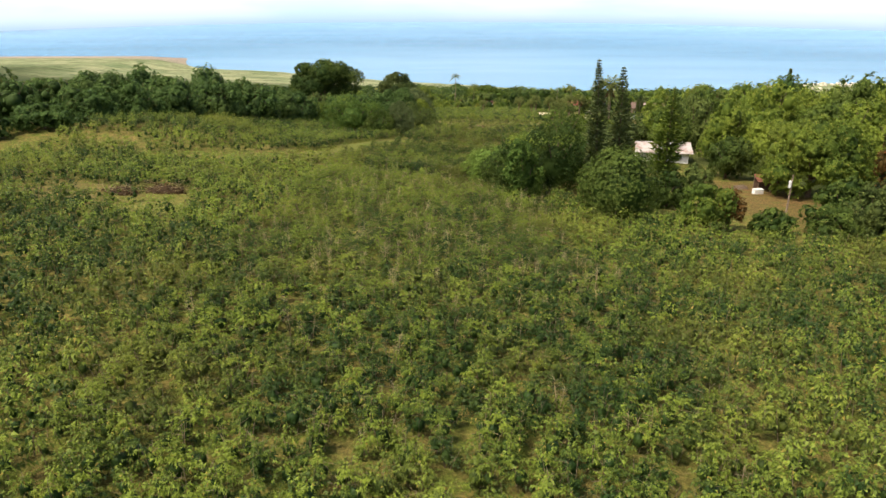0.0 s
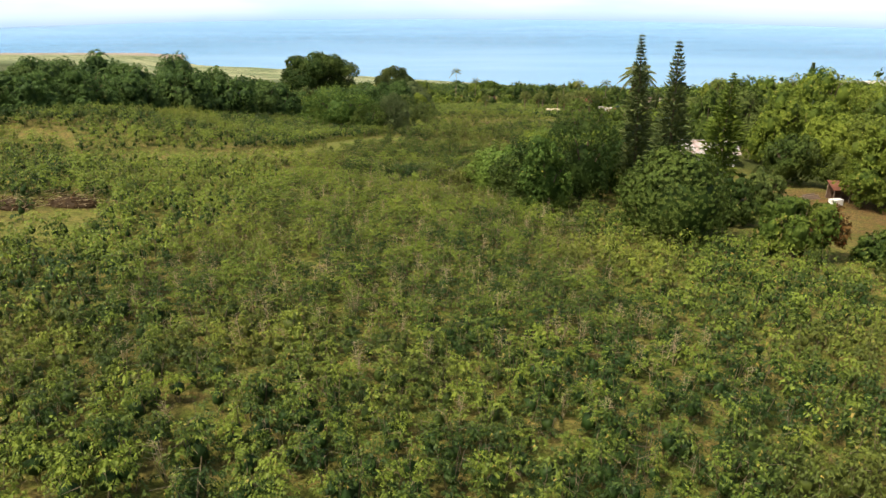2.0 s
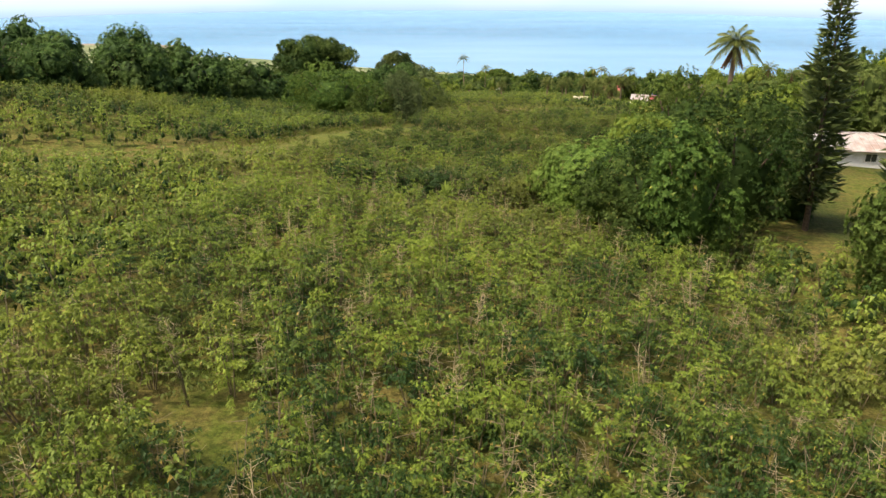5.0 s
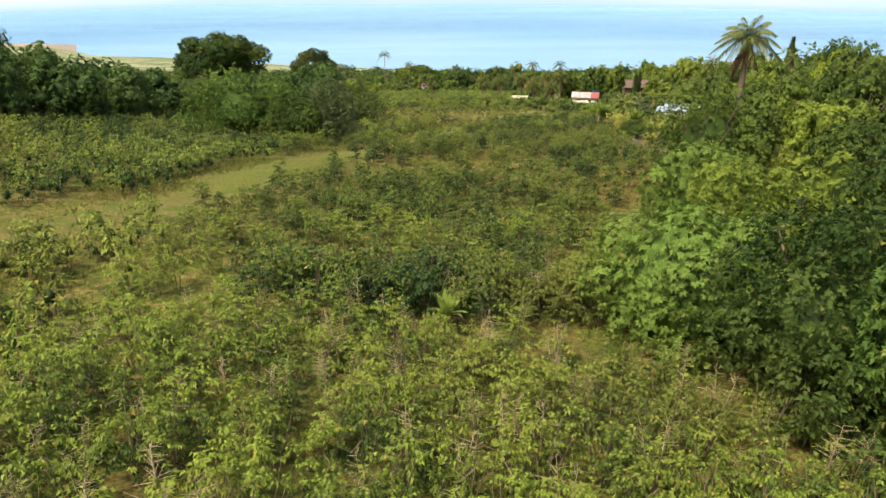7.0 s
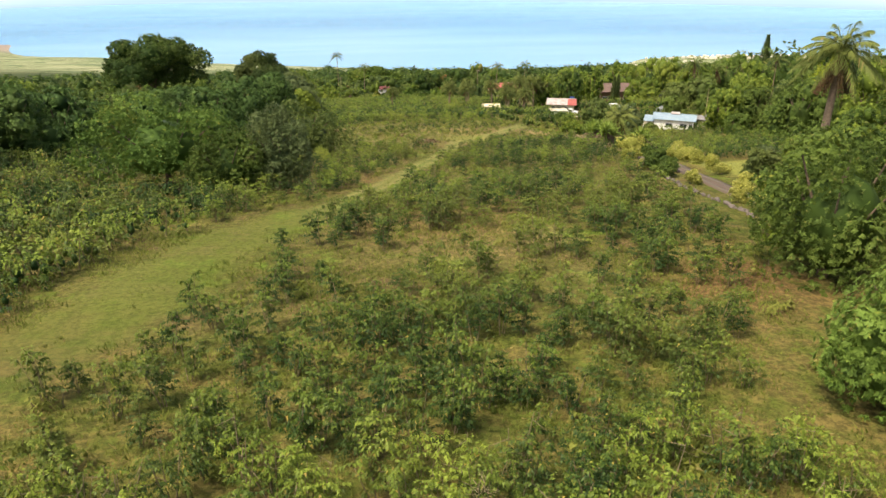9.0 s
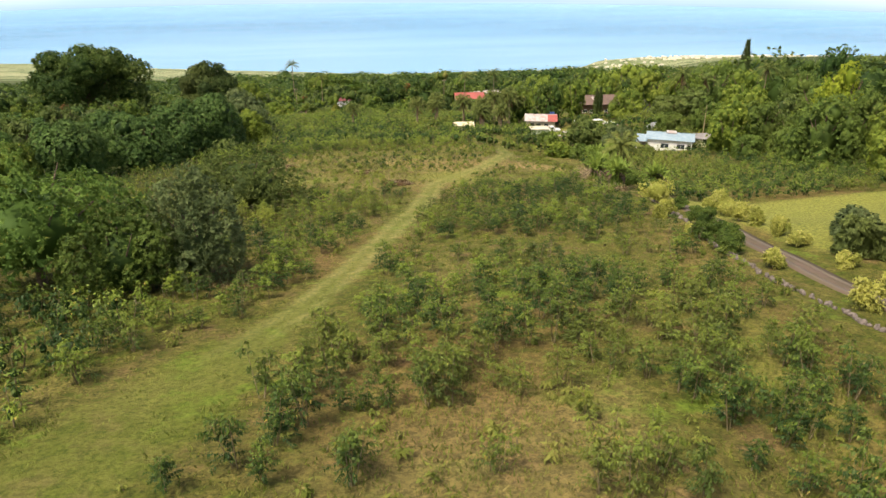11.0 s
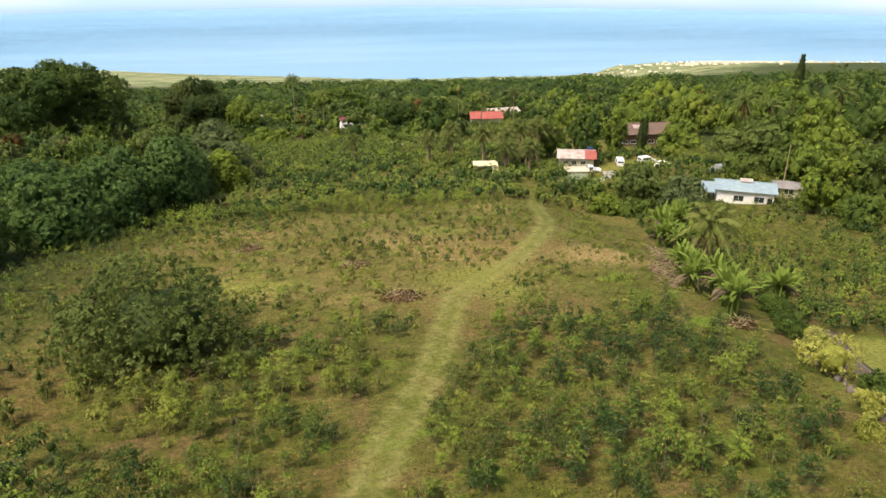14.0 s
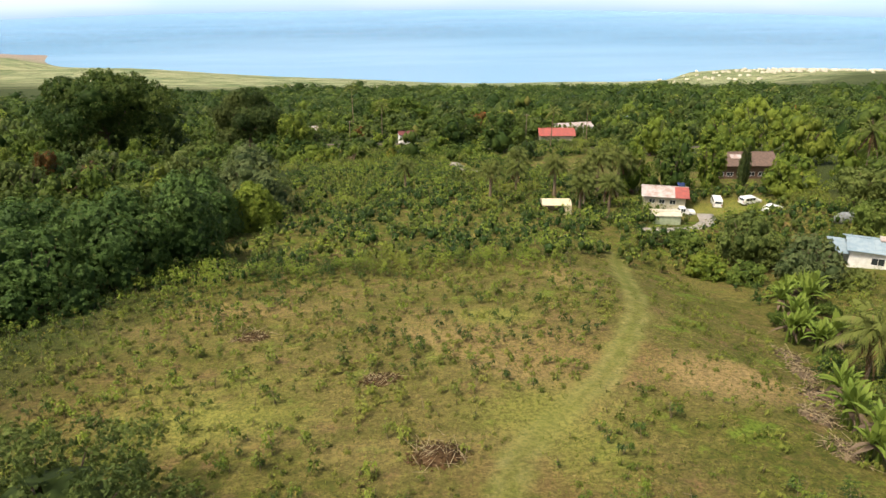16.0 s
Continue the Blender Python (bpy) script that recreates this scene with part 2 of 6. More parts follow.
SEA, nt, ln, b = material("sea_water", 0.2, 0.34)
b.inputs["IOR"].default_value = 1.33
# long paler streaks in the water's colour stand in for reflected cloud
sw = fuzz(nt, ln, 0.0016, 6, 0.6, (0.35, 1.6, 1.0), "World")
c = mix(nt, ln, ramp(nt, ln, sw, 0.38, 0.66), (0.080, 0.220, 0.370), (0.115, 0.262, 0.420))
ln.new(c, b.inputs["Base Color"])
bump(nt, ln, b, fuzz(nt, ln, 0.05, 6, 0.7, None, "World"), 0.10, 3.0)
# see-through glow that grows with height, added to imitate haze over the sea
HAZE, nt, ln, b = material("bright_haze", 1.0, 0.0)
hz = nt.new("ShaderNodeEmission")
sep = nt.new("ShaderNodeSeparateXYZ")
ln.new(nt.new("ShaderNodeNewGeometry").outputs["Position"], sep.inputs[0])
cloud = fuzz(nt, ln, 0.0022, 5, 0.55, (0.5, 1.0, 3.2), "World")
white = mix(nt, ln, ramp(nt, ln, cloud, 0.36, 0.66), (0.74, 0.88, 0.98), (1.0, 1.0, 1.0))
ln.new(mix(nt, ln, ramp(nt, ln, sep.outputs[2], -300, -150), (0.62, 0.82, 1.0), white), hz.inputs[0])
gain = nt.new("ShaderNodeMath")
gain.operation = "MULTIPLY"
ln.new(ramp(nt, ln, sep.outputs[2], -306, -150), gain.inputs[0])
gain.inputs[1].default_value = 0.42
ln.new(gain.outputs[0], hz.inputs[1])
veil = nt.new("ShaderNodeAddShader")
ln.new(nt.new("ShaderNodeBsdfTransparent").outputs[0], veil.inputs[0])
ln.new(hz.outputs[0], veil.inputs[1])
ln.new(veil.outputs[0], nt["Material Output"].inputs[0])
# self-lit backdrop colour, bluish at the foot and pale haze above
SKYLINE, nt, ln, b = material("low_sky", 1.0, 0.0)
hz = nt.new("ShaderNodeEmission")
hz.inputs[1].default_value = 0.74
cloud = fuzz(nt, ln, 0.0008, 5, 0.55, (0.5, 1.0, 3.2), "World")
pale = mix(nt, ln, ramp(nt, ln, cloud, 0.36, 0.66), (0.66, 0.84, 0.98), (1.0, 1.0, 1.0))
sep = nt.new("ShaderNodeSeparateXYZ")
ln.new(nt.new("ShaderNodeNewGeometry").outputs["Position"], sep.inputs[0])
ln.new(mix(nt, ln, ramp(nt, ln, sep.outputs[2], -310, -40), (0.33, 0.50, 0.72), pale), hz.inputs[0])
ln.new(hz.outputs[0], nt["Material Output"].inputs[0])


# ---- the lie of the land ----
PROFILE_Y = (-6000, -300, -100, 0, 60, 100, 140, 165, 205, 245, 280, 300, 325, 440, 640)
PROFILE_Z = (900, 30, 10, 0, -5, -8.5, -13, -15.5, -21.5, -28, -33.5, -37, -41, -60, -91)
COAST_X = (-6000, -2400, -1130, -925, -880, -800, -583, -323, -165, 59, 201, 342, 565, 703, 850, 900, 956, 1102, 1248, 1469, 2400, 6000)
COAST_Y = (2650, 2760, 2790, 2715, 2500, 2430, 2385, 2244, 2172, 2093, 2030, 1991, 1985, 1960, 1980, 2040, 2090, 2124, 2090, 2000, 1900, 1900)
SEA_LEVEL = -305.0


def step(v, lo, hi):
    t = np.clip((np.asarray(v, float) - lo) / (hi - lo), 0, 1)
    return t * t * (3 - 2 * t)


def left_rise(x, y):
    """The slope stands higher under the tall hedge."""
    return 4.6 * step(-np.asarray(x, float), 28, 72) * step(y, 118, 165) * (1 - step(y, 205, 258))


def land(x, y):
    """Ground height; takes numbers or arrays."""
    x, y = np.asarray(x, float), np.asarray(y, float)
    z = np.interp(y, PROFILE_Y, PROFILE_Z)
    shore = np.interp(x, COAST_X, COAST_Y)
    s = (y - 640) / (shore - 640)
    z = np.where(y > 640, -91 + (SEA_LEVEL + 3 + 91) * np.clip(s, 0, 1) ** 0.96, z)
    z = np.where(y > shore, SEA_LEVEL + 3 - 0.25 * (y - shore), z)
    near = 1 - step(y, 640, 900)
    z = z + left_rise(x, y)
    z = z - 2.4 * (1 - step(np.hypot((x - 72) / 24, (y - 334) / 20), 0.4, 1.3))
    z = z + near * np.interp(y, (0, 60, 150, 200, 260), (-0.05, -0.06, -0.04, 0, 0)) * np.clip(x, -70, 70)
    z = z - 4.6 * step(x, 36, 62) * step(y, 192, 222) * (1 - step(y, 296, 325))
    z = z + near * (0.5 * np.sin(x * 0.045 + 1.3) * np.sin(y * 0.05) + 0.14 * np.sin(x * 0.31 + y * 0.17) * np.sin(y * 0.27 - x * 0.11))
    return z


def height(x, y):
    return float(land(x, y))


# ---- mesh helpers ----
class Heap:
    """Gathers vertices, faces of three or four corners and a tint per vertex into one mesh."""

    def __init__(self):
        self.v, self.f, self.t, self.n = [], {3: [], 4: []}, [], 0

    def add(self, v, f, tint=0.5):
        v = np.asarray(v, np.float32).reshape(-1, 3)
        for g in f if isinstance(f, list) else [f]:
            g = np.asarray(g, np.int32)
            self.f[g.shape[1]].append(g + self.n)
        self.v.append(v)
        self.t.append(np.broadcast_to(np.asarray(tint, np.float32), (len(v),)))
        self.n += len(v)
        return self

    def arrays(self):
        return np.concatenate(self.v), [np.concatenate(g) for g in self.f.values() if g], np.concatenate(self.t)

    def mesh(self, name, mat, smooth=False):
        v, fs, t = self.arrays()
        me = bpy.data.meshes.new(name)
        me.vertices.add(len(v))
        me.vertices.foreach_set("co", v.astype(np.float32).ravel())
        loops = np.concatenate([g.ravel() for g in fs])
        sizes = np.concatenate([np.full(len(g), g.shape[1]) for g in fs])
        me.loops.add(len(loops))
        me.loops.foreach_set("vertex_index", loops.astype(np.int32))
        me.polygons.add(len(sizes))
        me.polygons.foreach_set("loop_start", (np.cumsum(sizes) - sizes).astype(np.int32))
        me.update(calc_edges=True)
        me.attributes.new("tint", "FLOAT", "POINT").data.foreach_set("value", t.astype(np.float32))
        if smooth:
            me.polygons.foreach_set("use_smooth", np.ones(len(sizes), bool))
        me.materials.append(mat)
        me.validate()
        return me


def part(name, data, mat, parent, label="", at=None):
    """One mesh object under a thing or a part; data is a bmesh, a heap or a finished mesh."""
    if isinstance(data, Heap):
        data = data.mesh(name, mat)
    elif isinstance(data, bmesh.types.BMesh):
        me = bpy.data.meshes.new(name)
        data.to_mesh(me)
        data.free()
        me.materials.append(mat)
        data = me
    ob = new(name, data)
    ob.parent = parent
    if at is not None:
        ob.matrix_basis = at
    if label:
        ob["label"] = label
    return ob


def thing(name, x, y, turn=0.0, label="", category="", group="", kind="", z=None):
    ob = new(name)
    ob.matrix_world = pose(x, y, height(x, y) if z is None else z, 0, 0, turn)
    return tagged(ob, label, category, group, kind)


def unit(a):
    return a / np.maximum(np.linalg.norm(a, axis=-1, keepdims=True), 1e-6)


def leaves(heap, p, d, u, length, width, tint, droop=0.15, folded=False):
    """Leaves from p along d with faces towards u: three-cornered, or four-cornered and folded."""
    d = unit(d)
    s = unit(np.cross(d, u))
    n = np.cross(s, d)
    length, width = np.broadcast_to(length, len(p))[:, None], np.broadcast_to(width, len(p))[:, None]
    tip = p + d * length - np.array([0, 0, 1.0]) * length * droop
    k = np.arange(len(p))[:, None]
    if folded:
        mid = p + d * length * 0.45
        v = np.stack([p, mid + s * width * 0.5 + n * width * 0.12, tip, mid - s * width * 0.5 + n * width * 0.12], 1)
        f = k * 4 + np.array([[0, 1, 2, 3]])
    else:
        mid = p + d * length * 0.22
        v = np.stack([mid + s * width * 0.55, tip, mid - s * width * 0.55], 1)
        f = k * 3 + np.array([[0, 1, 2]])
    heap.add(v.reshape(-1, 3), f, np.repeat(np.broadcast_to(tint, len(p)), f.shape[1]))


def tube(heap, pts, radii, sides=5, tint=0.5):
    pts = np.asarray(pts, float)
    radii = np.broadcast_to(radii, len(pts))
    way = unit(np.gradient(pts, axis=0))
    side = unit(np.cross(way, np.array([0.31, 0.95, 0.07])))
    other = np.cross(way, side)
    a = np.arange(sides) / sides * 2 * np.pi
    ring = pts[:, None] + radii[:, None, None] * (np.cos(a)[None, :, None] * side[:, None] + np.sin(a)[None, :, None] * other[:, None])
    i, j = np.meshgrid(np.arange(len(pts) - 1), np.arange(sides), indexing="ij")
    k = (j + 1) % sides
    f = np.stack([i * sides + j, i * sides + k, (i + 1) * sides + k, (i + 1) * sides + j], -1).reshape(-1, 4)
    heap.add(ring.reshape(-1, 3), f, tint)


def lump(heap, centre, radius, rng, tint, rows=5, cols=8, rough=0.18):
    """A rough closed lump, as of foliage behind leaves, where a dark tint paints inner shade."""
    th = np.linspace(0.12, np.pi - 0.12, rows)
    ph = np.arange(cols) / cols * 2 * np.pi
    d = np.stack([np.sin(th)[:, None] * np.cos(ph), np.sin(th)[:, None] * np.sin(ph), np.cos(th)[:, None] + 0 * ph], -1)
    v = centre + d * np.asarray(radius) * (1 + rng.uniform(-rough, rough, (rows, cols, 1)))
    i, j = np.meshgrid(np.arange(rows - 1), np.arange(cols), indexing="ij")
    k = (j + 1) % cols
    heap.add(v.reshape(-1, 3), np.stack([i * cols + j, (i + 1) * cols + j, (i + 1) * cols + k, i * cols + k], -1).reshape(-1, 4), tint)


def sphere_dirs(rng, n, low=-0.35):
    z = rng.uniform(low, 1, n)
    a = rng.uniform(0, 2 * np.pi, n)
    r = np.sqrt(1 - z * z)
    return np.stack([r * np.cos(a), r * np.sin(a), z], 1)


def crown(seed, w, h, tufts=300, each=8, leaf=0.5, lobes=9, flat=1.0, skirt=0.1, core=0.62, coarse=0, jitter=0.28, spread=0.42, aspect=0.56, hang=0.15, tint=0.5, whorl=0.8, knobs=2.4):
    """A crown of many leaf tufts on uneven lobes; it stands from skirt * h to h and is w across."""
    rng = np.random.default_rng(seed)
    heap = Heap()
    lo = skirt * h
    mid, rz = (lo + h) / 2, (h - lo) / 2
    if lobes > 6:
        lobes = int(lobes * knobs)
        c = sphere_dirs(rng, lobes, -0.65) * rng.uniform(0.60, 0.82, (lobes, 1))
        rad = np.append(rng.uniform(0.20, 0.39, lobes), core)
    else:
        c = sphere_dirs(rng, lobes, -0.7) * rng.uniform(0.45, 0.72, (lobes, 1))
        rad = np.append(rng.uniform(0.34, 0.52, lobes), core)
    c = np.concatenate([c, np.zeros((1, 3))])
    scale = np.array([w / 2, w / 2, rz * flat])
    tone = rng.uniform(-0.2, 0.2, lobes + 1)
    fine = leaf < 0.36 and not coarse
    # filling lumps are tinted darker than the leaves to imitate shade inside the crown
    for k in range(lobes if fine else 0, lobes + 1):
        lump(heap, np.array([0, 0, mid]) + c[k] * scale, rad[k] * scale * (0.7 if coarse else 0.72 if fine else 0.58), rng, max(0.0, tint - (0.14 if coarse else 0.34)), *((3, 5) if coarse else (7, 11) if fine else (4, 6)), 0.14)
    which = rng.choice(lobes + 1, tufts * 3, p=rad ** 2 / np.sum(rad ** 2))
    d = sphere_dirs(rng, tufts * 3, -0.75)
    p = c[which] + d * rad[which][:, None] * rng.uniform(0.66 if fine else 0.82, 1.09, (tufts * 3, 1))
    inside = (np.linalg.norm(p[:, None] - c[None], axis=2) < rad[None] * (0.64 if fine else 0.8)).any(1)
    keep = np.flatnonzero(~inside & (mid + p[:, 2] * scale[2] > -0.2))[:tufts]
    p, d, which = p[keep], unit(d[keep] * scale[::-1]), which[keep]
    q = np.array([0, 0, mid]) + p * scale
    n = len(q)
    out = np.repeat(d, each, 0)
    t1 = unit(np.cross(out, np.array([0.21, 0.13, 0.97])))
    t2 = np.cross(out, t1)
    a = np.tile(np.arange(each) / each * 2 * np.pi, n) + np.repeat(rng.uniform(0, 6.28, n), each)
    way = out * 0.45 + whorl * (np.cos(a)[:, None] * t1 + np.sin(a)[:, None] * t2) + rng.normal(0, spread, (n * each, 3))
    way[:, 2] -= hang
    size = leaf * rng.uniform(0.65, 1.25, n * each)
    base = np.repeat(q, each, 0) - out * leaf * 0.35 + rng.normal(0, leaf * jitter, (n * each, 3))
    tn = tint + np.repeat(tone[which] + rng.uniform(-0.16, 0.16, n), each)
    leaves(heap, base, way, out + rng.normal(0, 0.35, (n * each, 3)), size, size * aspect, np.clip(tn, 0, 1), 0.12)
    return heap


def limbs(seed, w, h, reach=0.55, trunk=0.03, count=6, sides=6):
    """Tapered trunk and limbs that reach into the crown."""
    rng = np.random.default_rng(seed + 77)
    heap = Heap()
    fork = h * rng.uniform(0.22, 0.34)
    lean = rng.normal(0, 0.03 * h, 2)
    r = max(0.05, trunk * h)
    tube(heap, [(0, 0, -0.3), (lean[0] * 0.3, lean[1] * 0.3, fork * 0.5), (lean[0], lean[1], fork), (lean[0] * 1.5, lean[1] * 1.5, h * 0.7)], [r * 1.35, r, r * 0.85, r * 0.25], sides)
    for k in range(count):
        a = k / count * 2 * np.pi + rng.uniform(-0.4, 0.4)
        e = np.array([math.cos(a) * w * 0.5 * reach, math.sin(a) * w * 0.5 * reach, h * rng.uniform(0.55, 0.8)])
        s = np.array([lean[0], lean[1], fork * rng.uniform(0.75, 1.1)])
        m = s * 0.5 + e * 0.5 + np.array([0, 0, -0.05 * h])
        tube(heap, [s, m, e], [r * 0.55, r * 0.38, r * 0.12], max(4, sides - 1))
    return heap


def tree(name, x, y, w, h, leaf_mat, label, seed, category="tree", group="", bark=BARK, turn=0.0, crowns=None, **k):
    t = thing(name, x, y, turn, label, category, group)
    part("trunk", limbs(seed, w, h), bark, t)
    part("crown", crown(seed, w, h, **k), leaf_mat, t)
    return t


# ---- ground, sea ----
TRACK = np.array([(-47, 134), (-38, 137), (-30, 144.5), (-24.3, 149.5), (-20, 157.5), (-16.8, 168.5), (-9.8, 181.5), (-3.8, 191), (0.2, 199.5), (4.9, 210), (9.8, 221.2), (13.3, 228.5), (16.0, 236), (18.6, 243), (21.8, 247.4), (25.5, 250.8), (29.4, 254.6), (34.9, 263.1), (39.6, 271.5), (42.4, 279), (44.6, 287.5), (50.0, 305)])
EDGE_Y = (125, 134, 140, 150, 160, 176, 198, 240, 260, 290, 305)
EDGE_X = (10, 12.5, 14, 19, 23, 28, 34, 42, 50, 55, 58)


def from_line(x, y, line):
    """Distance from points to a bent line."""
    p = np.stack([np.asarray(x, float), np.asarray(y, float)], -1)
    best = np.full(p.shape[:-1], 1e9)
    for a, b2 in zip(line[:-1], line[1:]):
        ab = b2 - a
        t = np.clip(((p - a) @ ab) / (ab @ ab), 0, 1)
        best = np.minimum(best, np.linalg.norm(p - a - t[..., None] * ab, axis=-1))
    return best


def spread_axis(lo, hi, fine, far_lo, far_hi, grow=1.13):
    a = list(np.arange(lo, hi, fine))
    s, v = fine, lo
    left = []
    while v > far_lo:
        s *= grow
        v -= s
        left.append(v)
    s, v = fine, a[-1]
    right = []
    while v < far_hi:
        s = min(s * grow, 40)
        v += s
        right.append(v)
    return np.array(left[::-1] + a + right)


def blob(x, y, cx, cy, rx, ry, soft=0.5):
    return 1 - step(np.hypot((x - cx) / rx, (y - cy) / ry), 1 - soft, 1 + soft)


gx = spread_axis(-30, 54, 0.9, -5200, 3200, 1.17)
gy = spread_axis(140, 304, 1.0, -2500, 3400, 1.13)
X, Y = np.meshgrid(gx, gy)
Z = land(X, Y)
heap = Heap()
nx, ny = len(gx), len(gy)
i, j = np.meshgrid(np.arange(ny - 1), np.arange(nx - 1), indexing="ij")
heap.add(np.stack([X, Y, Z], -1).reshape(-1, 3), np.stack([i * nx + j, i * nx + j + 1, (i + 1) * nx + j + 1, (i + 1) * nx + j], -1).reshape(-1, 4))
me = heap.mesh("ground", GROUND, True)
ragged = 0.6 * np.sin(X * 1.7 + Y * 0.9) + 0.5 * np.sin(X * 0.8 - Y * 2.1)
wander = np.sin(X * 0.13 + 2 * np.sin(Y * 0.05)) * np.sin(Y * 0.11 + 1.0)
edge_x = np.interp(Y, EDGE_Y, EDGE_X)
shore = np.interp(X, COAST_X, COAST_Y)
line_off = from_line(X, Y, TRACK)
rut = np.exp(-((line_off - 0.85 - 0.1 * ragged) / 0.42) ** 2) * step(Y, 176, 196)
track = (1 - step(from_line(X, Y, TRACK) + 0.5 * ragged, 0.6 + 1.9 * (1 - step(Y, 174, 192)), 1.8 + 3.4 * (1 - step(Y, 174, 192)))) * 0.54 * (0.85 + 0.2 * wander)
weedy = 0.9 * (1 - blob(X, Y, 57, 116, 13, 22, 0.3)) * (1 - step(Y, 146, 158)) * (1 - np.maximum(blob(X, Y, -56, 97, 10, 5), blob(X, Y, -40, 90, 9, 6))) * (1 - step(np.abs(X), 90, 120))
earth = np.clip(0.45 * step(Y, 60, 150) * (1 - step(Y, 250, 290)) * step(wander + 0.25 * ragged, 0.2, 0.8) + blob(X, Y, 20, 150, 5, 12) + blob(X, Y, 4.5, 118, 3, 4) + blob(X, Y, 6.8, 112, 3, 3) + 0.35 * (1 - step(np.abs(X - edge_x + 2), 1.5, 4)) * step(Y, 140, 150) * (1 - step(Y, 200, 215)) + 0.6 * blob(X, Y, 57, 118, 9, 20) + 0.35 * blob(X, Y, 44, 108, 6, 8), 0, 1)
dry = np.clip(0.9 * blob(X, Y, 41, 254, 6, 5) + 0.6 * blob(X, Y, 12, 258, 16, 12, 0.8) + 0.4 * blob(X, Y, 4, 164, 9, 10, 0.7) + 0.5 * blob(X, Y, 26, 288, 12, 8) + 0.5 * blob(X, Y, -56, 97, 10, 5) + 0.6 * blob(X, Y, -66, 142, 9, 5) + 0.5 * blob(X, Y, -8, 276, 12, 6) + 0.24 * blob(X, Y, 12, 266, 30, 24, 0.9), 0, 1) * (0.65 + 0.35 * np.sign(wander))
lawn = np.clip((step(X - 0.32 * np.clip(Y - 208, 0, 30), 41.5, 43.5) * step(Y, 190, 193) * (1 - step(Y, 226.5, 228))) * (1 - step(X, 88, 92)) + 0.9 * blob(X, Y, 23, 272, 4, 2.5) + 0.5 * blob(X, Y, -7, 257, 8, 4, 0.9) * (ragged > -0.2) + blob(X, Y, 44.5, 125, 4, 26, 0.3) * 0.15 + blob(X, Y, 84, 334, 11, 7, 0.4) * 0.6 + 0.6 * blob(X, Y, 22, 250, 5, 4, 0.9) + 0.7 * blob(X, Y, -4, 252, 7, 3, 0.6) * (wander > -0.3) + 0.5 * blob(X, Y, 24, 243, 3, 4, 0.8) + 0.6 * blob(X, Y, -39, 90, 9, 5) + 0.4 * (1 - step(np.abs(X - edge_x + 4.5), 1.0, 4)) * step(Y, 152, 165) * (1 - step(Y, 178, 190)), 0, 1)
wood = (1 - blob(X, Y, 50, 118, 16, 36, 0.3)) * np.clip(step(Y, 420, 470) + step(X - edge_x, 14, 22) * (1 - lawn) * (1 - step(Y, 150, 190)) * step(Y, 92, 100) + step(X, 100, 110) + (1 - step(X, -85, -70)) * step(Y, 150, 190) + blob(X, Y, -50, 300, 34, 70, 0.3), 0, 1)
coast = step(Y / shore + 0.03 * wander + 0.10 * step(-X, -400, 300), 0.66, 0.80)
lava = step(Y + 25 * ragged, 2440, 2520) * (1 - step(X, -870, -800))
for name, a in (("track", track), ("earth", earth), ("dry", dry), ("lawn", lawn), ("wood", wood), ("coast", coast), ("lava", lava), ("weedy", weedy), ("rut", rut)):
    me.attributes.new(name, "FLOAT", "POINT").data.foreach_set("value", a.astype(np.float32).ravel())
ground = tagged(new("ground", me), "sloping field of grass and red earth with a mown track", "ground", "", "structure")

bm = bmesh.new()
q = [bm.verts.new(v) for v in ((-6000, 1500, SEA_LEVEL), (6000, 1500, SEA_LEVEL), (6000, 5000, SEA_LEVEL), (-6000, 5000, SEA_LEVEL))]
bm.faces.new(q)
water = part("water", bm, SEA, None)
tagged(water, "calm pale blue ocean reaching into bright haze", "sea", "", "structure")

# glowing haze sheet standing in the sea, in place of real mist
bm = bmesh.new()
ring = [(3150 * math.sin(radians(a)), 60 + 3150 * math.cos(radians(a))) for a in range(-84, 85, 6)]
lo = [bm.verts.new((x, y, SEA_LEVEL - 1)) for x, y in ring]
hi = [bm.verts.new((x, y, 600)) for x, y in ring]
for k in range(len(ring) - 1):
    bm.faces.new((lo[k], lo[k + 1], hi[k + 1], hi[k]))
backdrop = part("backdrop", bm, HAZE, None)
# outer glowing ring, added behind the sea and to brighten its reflections
bm = bmesh.new()
ring = [(4500 * math.sin(radians(a)), 60 + 4500 * math.cos(radians(a))) for a in range(-90, 91, 6)]
lo = [bm.verts.new((x, y, SEA_LEVEL - 1)) for x, y in ring]
hi = [bm.verts.new((x, y, 900)) for x, y in ring]
for k in range(len(ring) - 1):
    bm.faces.new((lo[k], lo[k + 1], hi[k + 1], hi[k]))
far_sky = part("far_backdrop", bm, SKYLINE, None)
tagged(far_sky, "glowing backdrop of pale haze and low sky beyond the sea", "haze", "", "structure")
tagged(backdrop, "glowing see-through sheet in place of haze over the far sea", "haze", "", "structure")

